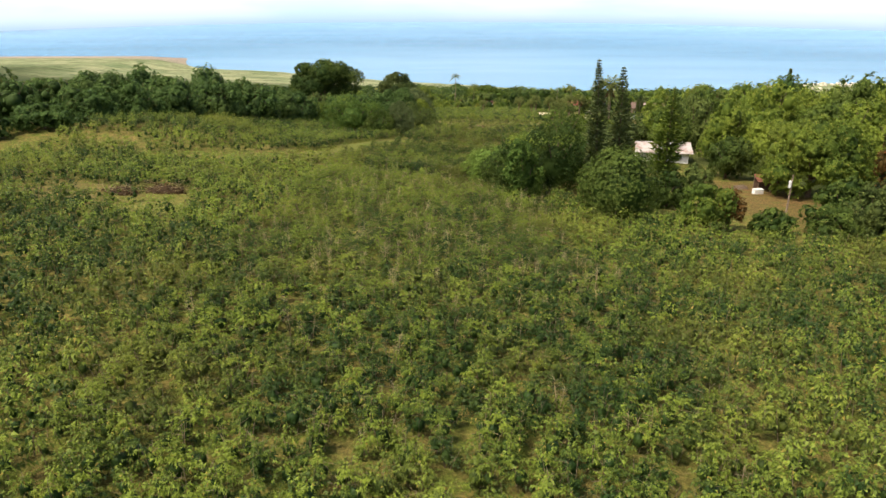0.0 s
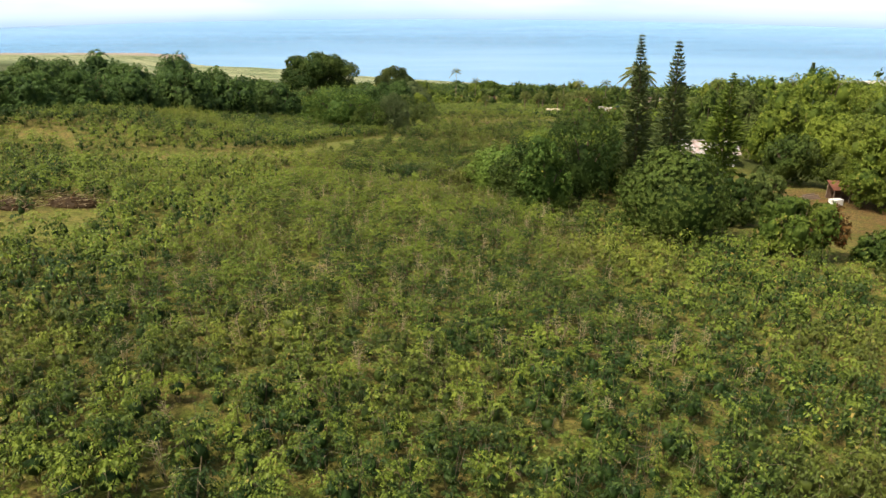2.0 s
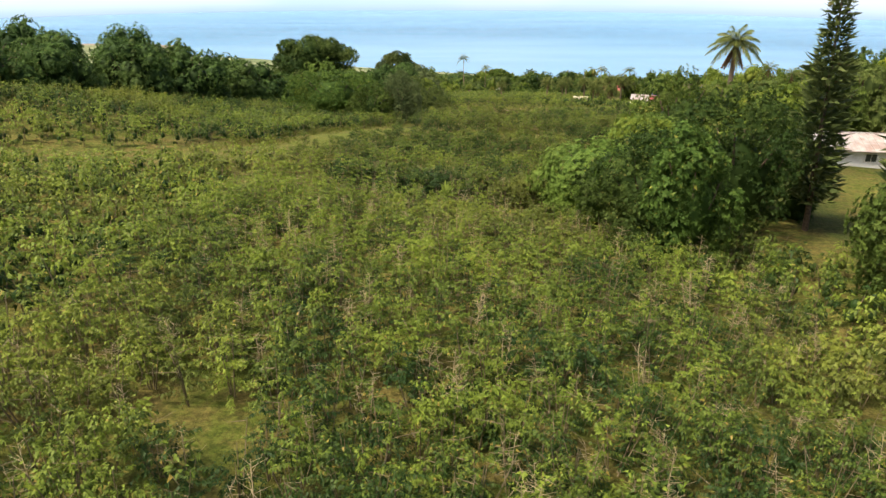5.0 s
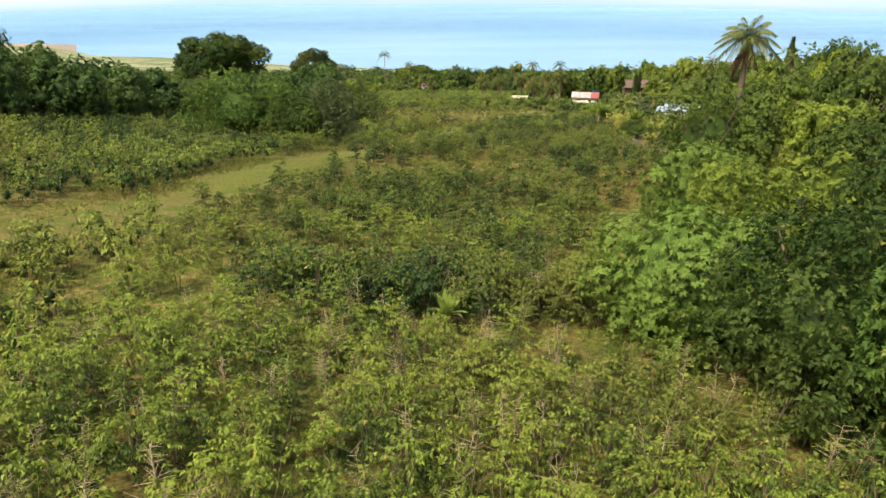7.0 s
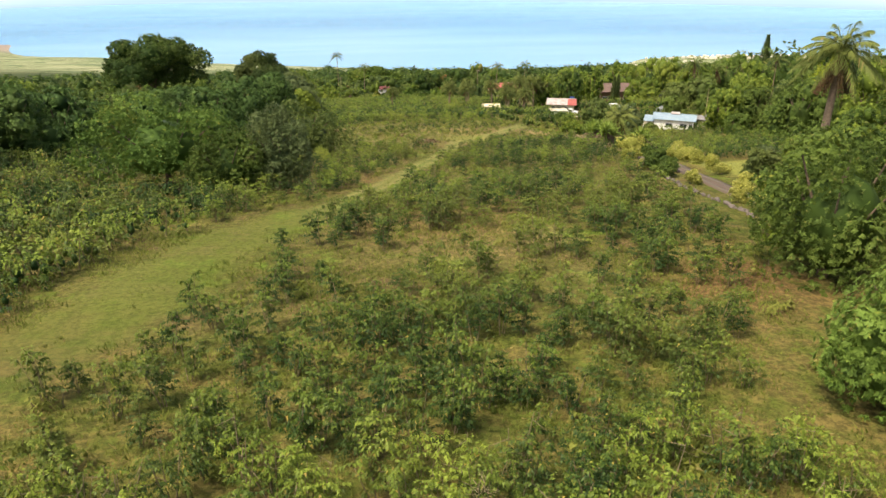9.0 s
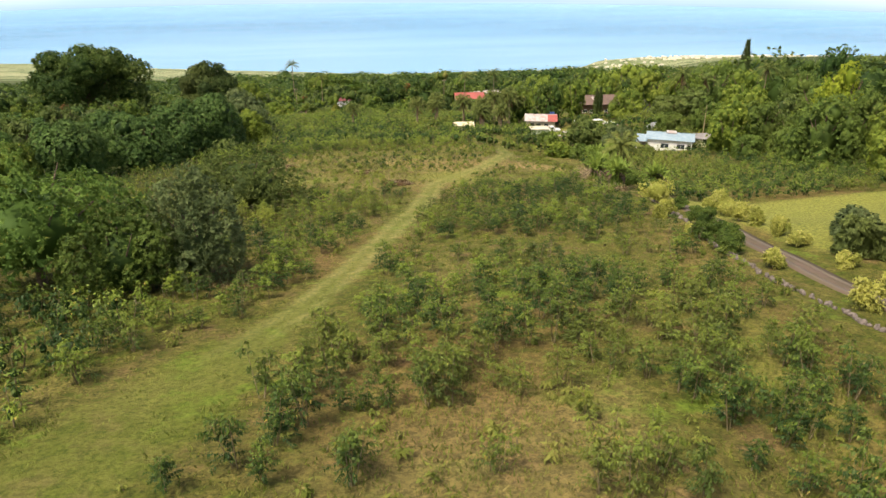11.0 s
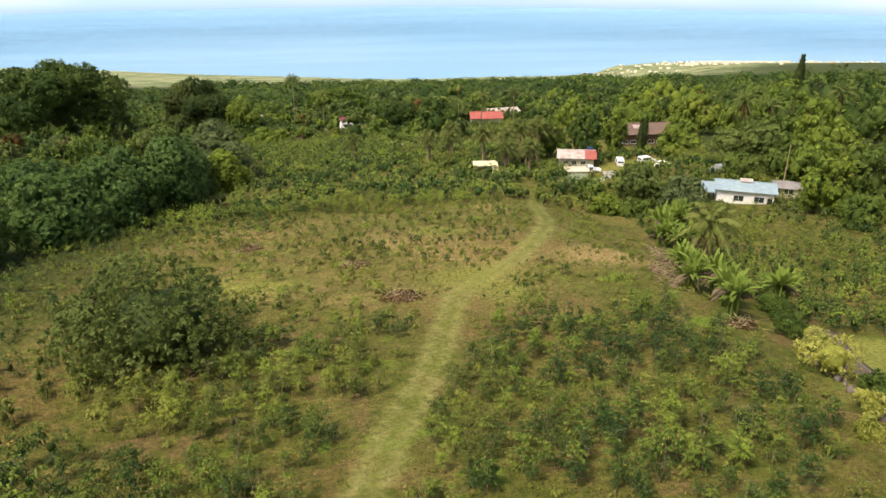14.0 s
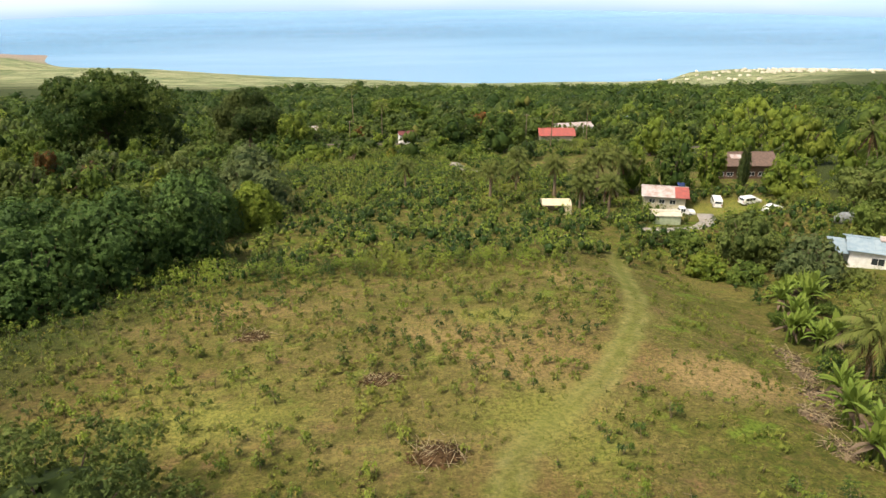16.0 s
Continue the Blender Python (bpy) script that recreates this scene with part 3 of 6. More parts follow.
# ---- coffee ----
def coffee_plant(seed, w=1.9, h=2.1, stems=3, branches=16, pairs=5, leaf=0.24, tint=0.5, bare=0.0, twigs=True, low=0.18, tips=14, shade_heart=0.0):
    """Stems and crown of one coffee bush: upright stems, arching side branches, paired leaves."""
    rng = np.random.default_rng(seed)
    wood, green = Heap(), Heap()
    P, D, U, T = [], [], [], []
    for s in range(stems):
        a = rng.uniform(0, 2 * np.pi)
        lean = np.array([math.cos(a), math.sin(a)]) * rng.uniform(0.08, 0.3) * w
        top = h * rng.uniform(0.75, 1.0)
        base = lean * 0.25
        if twigs:
            tube(wood, [(*base, -0.1), (*(base + lean), top)], [0.035, 0.010], 3)
        elif s == 0:
            tube(wood, [(*base, -0.1), (*(base + lean), top)], [0.05, 0.012], 3)
        for k in range(branches // stems):
            f = rng.uniform(low, 1.0)
            ang = rng.uniform(0, 2 * np.pi)
            st = np.array([*(base + lean * f), top * f])
            reach = w * 0.5 * (1.05 - 0.55 * f) * rng.uniform(0.6, 1.15)
            out = np.array([math.cos(ang), math.sin(ang), 0.35])
            end = st + out * reach + np.array([0, 0, -0.30 * reach])
            mid = st * 0.5 + end * 0.5 + np.array([0, 0, 0.16 * reach])
            if twigs and (bare > 0.4 or k % 12 == 0):
                tube(wood, [st, end], [0.016, 0.006], 3)
            for j in range(pairs):
                if rng.uniform() < bare:
                    continue
                g = 0.22 + 0.78 * (j + 0.6) / pairs
                q = (1 - g) ** 2 * st + 2 * g * (1 - g) * mid + g * g * end
                side = np.array([-out[1], out[0], 0.0])
                for sg in (-1, 1):
                    P.append(q)
                    D.append(side * sg + out * 0.5 + rng.normal(0, 0.35, 3) + (0, 0, -0.8))
                    U.append((0, 0, 1) + rng.normal(0, 0.5, 3))
                    # young outer leaves are lighter; low inner ones are darkened in colour like shade
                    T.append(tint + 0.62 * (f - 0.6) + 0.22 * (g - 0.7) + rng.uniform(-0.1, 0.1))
        for j in range(tips):
            if rng.uniform() > bare:
                ang, up = rng.uniform(0, 2 * np.pi), rng.uniform(-0.5, 1.0)
                out = np.array([math.cos(ang), math.sin(ang), up])
                P.append(np.array([*(base + lean), top]) + out * leaf * 0.8)
                D.append(out + (0, 0, -0.5))
                U.append((0, 0, 1) + rng.normal(0, 0.4, 3))
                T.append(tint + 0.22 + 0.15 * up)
    # darkest lump inside the bush paints the shade between its leaves
    if shade_heart:
        lump(green, np.array([0, 0, h * 0.42]), np.array([w * 0.26, w * 0.26, h * 0.34]) * shade_heart, rng, -0.7, 4, 6, 0.25)
    if P:
        n = len(P)
        size = leaf * rng.uniform(0.7, 1.25, n)
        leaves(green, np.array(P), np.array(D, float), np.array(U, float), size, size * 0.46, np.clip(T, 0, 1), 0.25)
    return wood, green


def stripped_plant(seed):
    """A bush whose upper stems stand bare with short side twigs above a leafy foot."""
    rng = np.random.default_rng(seed)
    wood, green = coffee_plant(seed, w=2.0, h=1.5, stems=2, branches=16, pairs=6, leaf=0.24, tint=0.42)
    for s in range(2):
        a = rng.uniform(0, 2 * np.pi)
        lean = np.array([math.cos(a), math.sin(a), 0]) * rng.uniform(0.1, 0.6)
        top = np.array([0, 0, rng.uniform(2.0, 2.6)]) + lean
        tube(wood, [lean * 0.1, top * 0.5 + lean * 0.05, top], [0.026, 0.020, 0.008], 3)
        for k in range(18):
            f = 0.42 + 0.58 * k / 18
            p = lean * 0.1 * (1 - f) + top * f
            b = rng.uniform(0, 2 * np.pi)
            q = p + np.array([math.cos(b), math.sin(b), 0.30]) * rng.uniform(0.28, 0.62) * (1.25 - f * 0.6)
            tube(wood, [p, q], [0.010, 0.005], 3)
            if rng.uniform() < 0.3:
                n = 3
                leaves(green, np.repeat(q[None], n, 0), rng.normal(0, 1, (n, 3)), np.array([0, 0, 1.0]) + rng.normal(0, 0.4, (n, 3)), 0.2, 0.09, 0.85)
    return wood, green


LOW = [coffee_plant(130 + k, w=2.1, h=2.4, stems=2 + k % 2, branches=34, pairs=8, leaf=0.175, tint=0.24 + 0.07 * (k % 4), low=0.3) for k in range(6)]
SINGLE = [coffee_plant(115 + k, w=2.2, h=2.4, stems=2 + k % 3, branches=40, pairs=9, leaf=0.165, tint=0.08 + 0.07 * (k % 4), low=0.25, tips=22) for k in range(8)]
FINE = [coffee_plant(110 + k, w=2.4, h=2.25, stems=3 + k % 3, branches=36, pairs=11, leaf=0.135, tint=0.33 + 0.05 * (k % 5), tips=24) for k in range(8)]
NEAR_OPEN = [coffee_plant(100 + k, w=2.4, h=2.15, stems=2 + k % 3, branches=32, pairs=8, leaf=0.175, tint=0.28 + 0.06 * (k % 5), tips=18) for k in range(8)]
NEAR = [coffee_plant(100 + k, w=2.4, h=2.15, stems=2 + k % 3, branches=28, pairs=8, leaf=0.185, tint=0.30 + 0.06 * (k % 5), shade_heart=0.6) for k in range(8)]
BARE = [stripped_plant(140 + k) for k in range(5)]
MIDDLE = [coffee_plant(160 + k, w=2.2, h=2.15, branches=13, pairs=4, leaf=0.28, tint=0.24 + 0.06 * (k % 5), twigs=False, tips=10, shade_heart=0.42) for k in range(6)]
FAR = [coffee_plant(180 + k, w=2.4, h=2.1, branches=11, pairs=4, stems=2, leaf=0.35, tint=0.24 + 0.06 * (k % 5), twigs=False, tips=6, shade_heart=0.75) for k in range(5)]
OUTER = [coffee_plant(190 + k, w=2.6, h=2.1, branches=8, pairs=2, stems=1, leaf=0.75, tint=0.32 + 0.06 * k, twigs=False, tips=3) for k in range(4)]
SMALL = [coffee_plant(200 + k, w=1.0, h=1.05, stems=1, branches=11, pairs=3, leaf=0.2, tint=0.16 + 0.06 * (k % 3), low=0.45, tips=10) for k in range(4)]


def scatter(rng, x0, x1, y0, y1, gap, keep):
    """Jittered planting rows; keep(x, y) gives the chance that a plant stands there."""
    xs, ys = np.meshgrid(np.arange(x0, x1, gap), np.arange(y0, y1, gap))
    xs = xs + (np.round(ys / gap) % 2) * gap * 0.5 + rng.uniform(-0.42, 0.42, xs.shape) * gap
    ys = ys + rng.uniform(-0.42, 0.42, ys.shape) * gap
    xs, ys = xs.ravel(), ys.ravel()
    m = rng.uniform(0, 1, len(xs)) < keep(xs, ys)
    return xs[m], ys[m]


TREES = []          # x, y, clear radius: coffee keeps off these places


def field(x, y):
    """How thickly coffee stands, 0 to 1."""
    edge = np.interp(y, EDGE_Y, EDGE_X)
    path = from_line(x, y, TRACK)
    side = x - np.interp(y, TRACK[:, 1], TRACK[:, 0])
    patch = np.sin(x * 0.21 + 1.7 * np.sin(y * 0.09)) * np.sin(y * 0.17 + 0.8) + 0.4 * np.sin(x * 0.53 + y * 0.41)
    d = np.full(np.shape(x), 0.97)
    d = d * (1 - 0.52 * step(y, 118, 134) * (1 - 0.7 * step(patch, 0.0, 0.5)))
    thin = step(y, 146, 156)
    right = 0.18 + 0.40 * step(patch, 0.0, 0.6) + 0.32 * step(y, 172, 178) * (1 - step(y, 188, 194)) + 0.62 * step(y, 204, 210) * (1 - step(y, 231, 236)) - 0.5 * step(y, 233, 240) * (1 - step(y, 290, 300))
    right = np.maximum(right, 0.12 + 0.2 * (patch > 0.3))
    left = np.where(y < 205, 0.78 - 0.3 * step(patch, 0.1, 0.7), 0.45 + 0.35 * step(patch, 0, 0.6))
    left = np.where(y > 236, 0.36 + 0.24 * (patch > 0.1) + 0.5 * (1 - step(x - np.interp(y, (235, 262, 274, 290, 303), (-45, -42, -35, -24, -12)), 5, 24)) + 0.45 * step(y, 268 + 0.55 * (x + 15), 296), left)
    d = np.where(y > 140, d * (1 - thin) + thin * np.where(side > 0, right, left), d)
    d = np.where(y > 288, np.maximum(d, 0.85 * step(y, 288, 300)), d)
    d = np.where(y < 140, d * (0.93 + 0.07 * (patch > -0.5)), d)
    clear = np.maximum(blob(x, y, -56, 97, 11, 5), np.maximum(blob(x, y, -40, 92, 6, 7, 0.4), blob(x, y, -66, 142, 9, 6)))
    clear = np.maximum(clear, np.maximum(blob(x, y, 4.5, 118, 3, 3), blob(x, y, -14, 84, 3, 2) * 0.6))
    d = d * (1 - 0.9 * clear)
    d = np.maximum(d, 1.0 * (thicket(x, y) > 0.35))
    d = d * (1 - 0.85 * np.exp(-((y - np.interp(x, (-11, -3, 6), (121.3, 120.6, 118.8))) / 1.2) ** 2) * step(x, -13, -10))
    d = d * (1 - 0.6 * blob(x, y, -21, 125.5, 9, 5, 0.6))
    d = np.where((y > 126) & (x > edge - 1.0) & (y < 305), 0, d)
    d = np.where((y > 97) & (y <= 126) & (x > 8 + (126 - y) * 0.8), 0, d)
    d = np.where((x > 38) & (y > 88), 0, d)
    d = d * step(path, 2.2 + 2.4 * (1 - step(y, 180, 198)), 3.4 + 2.8 * (1 - step(y, 180, 198)))
    d = np.where((x < -90 + 0.30 * (y - 120)) & (y > 120), 0, d)
    d = np.where((y > 205) & (x < np.interp(y, (205, 235, 262, 274, 290, 303), (-56, -45, -42, -35, -24, -12))), 0, d)
    d = np.where((x < -0.66 * y - 6) | (x > 0.66 * y + 10), 0, d)
    for tx, ty, tr in TREES:
        d = np.where(np.hypot(x - tx, y - ty) < tr, 0, d)
    return d


def block_right(x, y):
    """The dense crop block beyond the lawn, and the scrub below it."""
    d = np.where((y > 228.5) & (y < 262) & (x > 51) & (x < 105), 0.9, 0)
    d = np.where((y >= 262) & (y < 290) & (x > 62) & (x < 112), 0.45, d)
    d = np.where((y >= 232) & (y < 345) & (x >= 98) & (x < 150), 0.5, d)
    for tx, ty, tr in TREES:
        d = np.where(np.hypot(x - tx, y - ty) < tr, 0, d)
    return d


def plant_out(name, kinds, xs, ys, rng, tone, label, lo=0.8, hi=1.25, mat=COFFEE, bark=STEM):
    """Sets plants of the given kinds out as two masses, stems and leaves."""
    wood, green = Heap(), Heap()
    zs = land(xs, ys)
    pick = rng.integers(0, len(kinds), len(xs))
    for k, kind in enumerate(kinds):
        at = np.flatnonzero(pick == k)
        for src, dst in zip(kind, (wood, green)):
            if not src.v or not len(at):
                continue
            v, fs, t = src.arrays()
            a, s = rng.uniform(0, 2 * np.pi, len(at)), rng.uniform(lo, hi, len(at))
            c, n = np.cos(a)[:, None], np.sin(a)[:, None]
            sx = s[:, None]
            w = np.stack([xs[at][:, None] + sx * (c * v[:, 0] - n * v[:, 1]), ys[at][:, None] + sx * (n * v[:, 0] + c * v[:, 1]), zs[at][:, None] + sx * v[:, 2]], -1)
            tt = np.clip(t[None] + tone(xs[at], ys[at])[:, None] + rng.uniform(-0.33, 0.33, (len(at), 1)), 0, 1)
            off = (np.arange(len(at)) * len(v))[:, None, None]
            dst.add(w.reshape(-1, 3), [(g[None] + off).reshape(-1, g.shape[1]) for g in fs], tt.ravel())
    base = tagged(new(name), label, "coffee", "", "stuff")
    if wood.v:
        tagged(part("stem", wood, bark, base), kind="stuff")
    tagged(part("foliage", green, mat, base), kind="stuff")
    return base


def thicket(x, y):
    """The row of thick dark bushes across the field, 0 to 1."""
    line = np.interp(x, (-14, -7, 3), (127.2, 125.6, 123.4))
    return np.exp(-((y - line) / 1.9) ** 2) * step(x, -16, -11) * (1 - step(x, 4, 8))


def field_tone(x, y):
    tone = -0.02 + 0.16 * np.sin(x * 0.47 + 1.6 * np.sin(y * 0.31)) * np.sin(y * 0.61 + 1.2 * np.sin(x * 0.23)) + 0.14 * np.sin(x * 0.11 + 2 * np.sin(y * 0.06)) * np.sin(y * 0.09)
    tone = tone + 0.16 * (1 - step(y, 24, 38)) - 0.12 * step(y, 34, 46) * (1 - step(y, 70, 90)) - 0.06 * (1 - step(y, 110, 130)) + 0.11 * step(y, 78, 98) + 0.16 * step(y, 126, 140)
    return tone - 0.15 * step(y, 176, 190) - 0.17 * step(y, 146, 158) * (1 - step(y, 200, 210)) - 0.20 * step(y, 198, 208) * (1 - step(y, 234, 240)) - 0.14 * step(x, -6, 2) * step(y, 110, 118) * (1 - step(y, 132, 142)) - 0.32 * thicket(x, y) - 0.14 * step(-x, 12, 24) * step(y, 122, 136) - 0.16 * step(x, -4, 4) * step(y, 78, 90) * (1 - step(y, 114, 122))


# ---- trees ----
def grow(x, y, w, h, mat, label, seed, name="tree", clear=0.38, **k):
    TREES.append((x, y, w * clear))
    if k.get("leaf") in (0.43, 0.54):
        k["tufts"] = int(k["tufts"] * min(1.9, max(0.35, w * (w + h) / 250)))
    return tree(name, x, y, w, h, mat, label, seed, **k)


BIG = dict(tufts=2500, each=11, leaf=0.25, lobes=13, skirt=-0.28, jitter=0.12, whorl=0.95, spread=0.3, hang=0.28)
MID = dict(tufts=950, each=9, leaf=0.43, lobes=11, skirt=-0.28, jitter=0.09, whorl=1.0, spread=0.28, hang=0.32, aspect=0.62, core=0.72)
HEDGE = dict(tufts=1800, each=9, leaf=0.42, lobes=9, skirt=-0.28, jitter=0.06, whorl=1.0, spread=0.2, hang=0.38, aspect=0.7, core=0.84)
OFF = dict(tufts=580, each=8, leaf=0.54, lobes=10, skirt=-0.28, jitter=0.09, whorl=1.0, spread=0.28, hang=0.32, aspect=0.62, core=0.72)

FARTHER = dict(tufts=270, each=7, leaf=0.70, lobes=9, skirt=-0.28, jitter=0.12, whorl=1.0, spread=0.3, hang=0.3, aspect=0.6, core=0.74)

# the wood beside the field
grow(26.1, 99.8, 12.4, 10.9, MANGO, "dense dome-shaped mango tree with glossy leaf tufts", 1, "mango_tree", tufts=4200, each=11, leaf=0.265, lobes=5, core=0.93, jitter=0.06, aspect=0.75, whorl=1.0, skirt=-0.22, hang=0.45, tint=0.5, spread=0.2, clear=0.52)
grow(8.5, 120.4, 10.4, 8.0, FRESH, "low tree with drooping light green leaf tufts", 2, "light_green_tree", tufts=2400, each=12, leaf=0.27, lobes=8, knobs=1.8, jitter=0.04, aspect=0.46, whorl=1.0, spread=0.12, skirt=-0.25, hang=0.6, tint=0.62, core=0.8)
grow(11.6, 114.2, 11.8, 9.0, MANGO, "broad dark green mango tree reaching to the ground", 3, "mango_tree", tufts=2900, each=10, leaf=0.28, lobes=13, skirt=-0.3, tint=0.2)
grow(13.0, 109.0, 7.2, 9.8, FRESH, "young broad-leaved tree with large dull green leaves", 4, "broad_leaved_tree", tufts=2200, each=10, leaf=0.30, lobes=10, skirt=-0.2, tint=0.2, hang=0.2, jitter=0.1, whorl=1.0, spread=0.2)
grow(19.0, 117.0, 11.5, 12.4, MANGO, "tall dark tree with bare grey limbs below", 5, "mango_tree", **BIG, tint=0.2)
grow(15.5, 126.5, 9.5, 8.6, LIGHT, "tree with yellow-green new leaves on top", 6, "light_green_tree", **BIG, tint=0.55)
grow(18.2, 139.4, 10.0, 7.8, FRESH, "leafy bright green tree by the field's edge", 7, "light_green_tree", tufts=2400, each=12, leaf=0.27, lobes=8, knobs=1.8, jitter=0.04, aspect=0.46, whorl=1.0, spread=0.12, skirt=-0.25, hang=0.6, tint=0.5, core=0.8)
grow(24.0, 131.0, 9.0, 8.6, LIGHT, "leafy tree with yellowing top leaves", 17, "light_green_tree", **MID, tint=0.6)
grow(27.0, 156.2, 11.4, 11.4, MANGO, "rounded mango tree beside the earth track", 8, "mango_tree", **BIG, tint=0.62)
grow(31.0, 139.0, 11.0, 9.6, MANGO, "dark mango tree in the wood", 9, "mango_tree", **BIG, tint=0.36)
grow(31.0, 163.0, 8.5, 8.6, LIGHT, "light green tree behind the mango", 10, "light_green_tree", **MID, tint=0.5)
grow(37.4, 94.5, 8.2, 7.2, LIGHT, "small tree with reddening leaves", 11, "small_tree", **MID, tint=0.28)
grow(40.4, 94.2, 4.2, 6.6, RED, "shrub with orange-red dying leaves", 12, "red_leaved_shrub", category="shrub", tufts=120, each=8, leaf=0.5, lobes=6, tint=0.4)
grow(65.5, 121.0, 17.5, 14.0, LIGHT, "great spreading mango tree with yellow-green leaves", 13, "mango_tree", tufts=1300, each=14, leaf=0.5, lobes=13, skirt=-0.1, tint=0.46, hang=0.3)
grow(57.5, 139.0, 10.0, 9.5, MANGO, "dark tree behind the shed", 14, "shade_tree", **MID, tint=0.30)
grow(81.5, 121.0, 9.0, 14.0, RED, "tree with rusty orange foliage", 15, "rusty_tree", **MID, tint=0.25)
grow(78.0, 134.0, 13.0, 14.0, LIGHT, "tall light green tree at the back of the yard", 16, "light_green_tree", **MID, tint=0.55)
for k, (x, y, w, h, mat, tn) in enumerate(((46, 92.5, 6.5, 4.2, MANGO, 0.45), (53.5, 91.5, 8, 5.2, MANGO, 0.5), (60, 93.5, 8, 7.6, OLIVE, 0.5), (66, 95.5, 9, 8.4, BROWN, 0.45), (71, 91.5, 10, 9, MANGO, 0.4), (64.5, 133.5, 9, 7.5, MANGO, 0.2), (62, 103, 9, 7, MANGO, 0.45), (73, 104, 10, 9, OLIVE, 0.5), (43.5, 116, 6, 5.8, OLIVE, 0.62), (36, 108, 7, 6.5, MANGO, 0.25), (25, 124, 8, 8.5, MANGO, 0.2))):
    grow(x, y, w, h, mat, "leafy tree in the hedge beside the yard", 20 + k, "hedge_tree", group="trees of the hedge by the yard", **MID, tint=tn)

# the wood behind the house and on towards the coast
RIGHT = ((56, 172, 10, 13, MANGO, .4), (65, 160, 12, 14, MANGO, .45), (72, 152, 13, 12, LIGHT, .65), (85, 150, 13, 12, LIGHT, .75), (96, 146, 14, 13, LIGHT, .5), (92, 168, 14, 13, MANGO, .5), (78, 172, 13, 12, MANGO, .4), (66, 182, 12, 14, OLIVE, .5), (58, 190, 9, 9, MANGO, .35), (72, 196, 12, 15, MANGO, .3), (90, 192, 15, 17.5, LIGHT, .4), (106, 178, 15, 14, MANGO, .5), (73, 208, 8, 6, MANGO, .3), (94, 212, 12, 14, MANGO, .5), (108, 208, 15, 13, LIGHT, .3), (124, 196, 16, 15, LIGHT, .6),
         (100, 238, 12, 9, MANGO, .45), (100, 256, 15, 15, MANGO, .42), (110, 246, 16, 18, MANGO, .5), (116, 266, 16, 14, MANGO, .4), (131, 256, 17, 14, LIGHT, .62), (131, 232, 16, 16, LIGHT, .5), (108, 284, 13, 12, MANGO, .3), (118, 292, 14, 13, OLIVE, .4), (131, 280, 13, 11.5, MANGO, .45), (111, 310, 9, 10, MANGO, .35), (124, 312, 13, 11, MANGO, .45), (140, 304, 16, 15, MANGO, .5), (152, 276, 18, 19, MANGO, .5), (98, 308, 7, 8, MANGO, .4), (108, 326, 10, 7, OLIVE, .62), (101, 337, 12, 7, LIGHT, .3), (120, 334, 12, 10, MANGO, .45), (136, 330, 15, 13, MANGO, .5), (128, 350, 14, 12, LIGHT, .35), (144, 356, 16, 14, MANGO, .45), (89, 349, 7, 10.5, MANGO, .3), (79, 349, 11, 11.5, MANGO, .18), (72, 352, 8, 9, MANGO, .2), (160, 330, 18, 16, MANGO, .5), (158, 372, 18, 15, LIGHT, .3), (136, 384, 16, 12, MANGO, .4), (118, 384, 14, 11, LIGHT, .4), (100, 390, 12, 10, MANGO, .4), (172, 400, 20, 15, MANGO, .5), (150, 410, 18, 14, LIGHT, .45), (128, 416, 16, 12, MANGO, .4), (106, 420, 14, 11, LIGHT, .5), (170, 466, 20, 17, LIGHT, .75), (70.5, 301, 9.6, 9.4, OLIVE, .4), (74.2, 290.5, 9.6, 8.4, BLUISH, .3), (62, 297, 7, 4.0, MANGO, .35), (66, 293, 6, 3.6, MANGO, .4), (69, 286, 5, 3.2, MANGO, .4), (80, 288, 5, 3.0, OLIVE, .4), (63, 308, 6, 3.6, MANGO, .35), (97, 281, 10, 11, MANGO, .4), (94, 270, 8, 6, MANGO, .45), (112, 301, 14, 11, MANGO, .4), (104, 268, 12, 10, MANGO, .45), (122, 280, 15, 12, LIGHT, .35), (113, 320, 12, 10, OLIVE, .5), (118, 224, 17, 19, LIGHT, .5), (128, 214, 17, 18, MANGO, .4), (114, 196, 15, 16, MANGO, .5), (36, 166, 10, 11, MANGO, .45), (36, 150, 11, 10, LIGHT, .5), (44.6, 189.2, 5, 3.8, OLIVE, .0), (48, 187.2, 6, 4.8, MANGO, .0), (47.5, 193, 4.6, 3.4, BLUISH, .1), (53, 188.5, 6.5, 5.6, OLIVE, .15), (58, 193, 7, 5.8, MANGO, .1), (63.5, 198, 7.5, 6.5, MANGO, .1))
for k, (x, y, w, h, mat, tn) in enumerate(RIGHT):
    if mat is MANGO and k % 5 in (1, 3):
        mat, tn = LIGHT, tn * 0.8
    h = h + 2.6 * float(step(y, 310, 345))
    grow(x, y, w, h, mat, "leafy tree in the wood above the houses", 60 + k, "wood_tree", group="trees of the wood above the houses", tint=tn + 0.29, **(MID if x < 75 and y < 200 else OFF if math.hypot(x - 10, y - 204) < 135 else FARTHER))

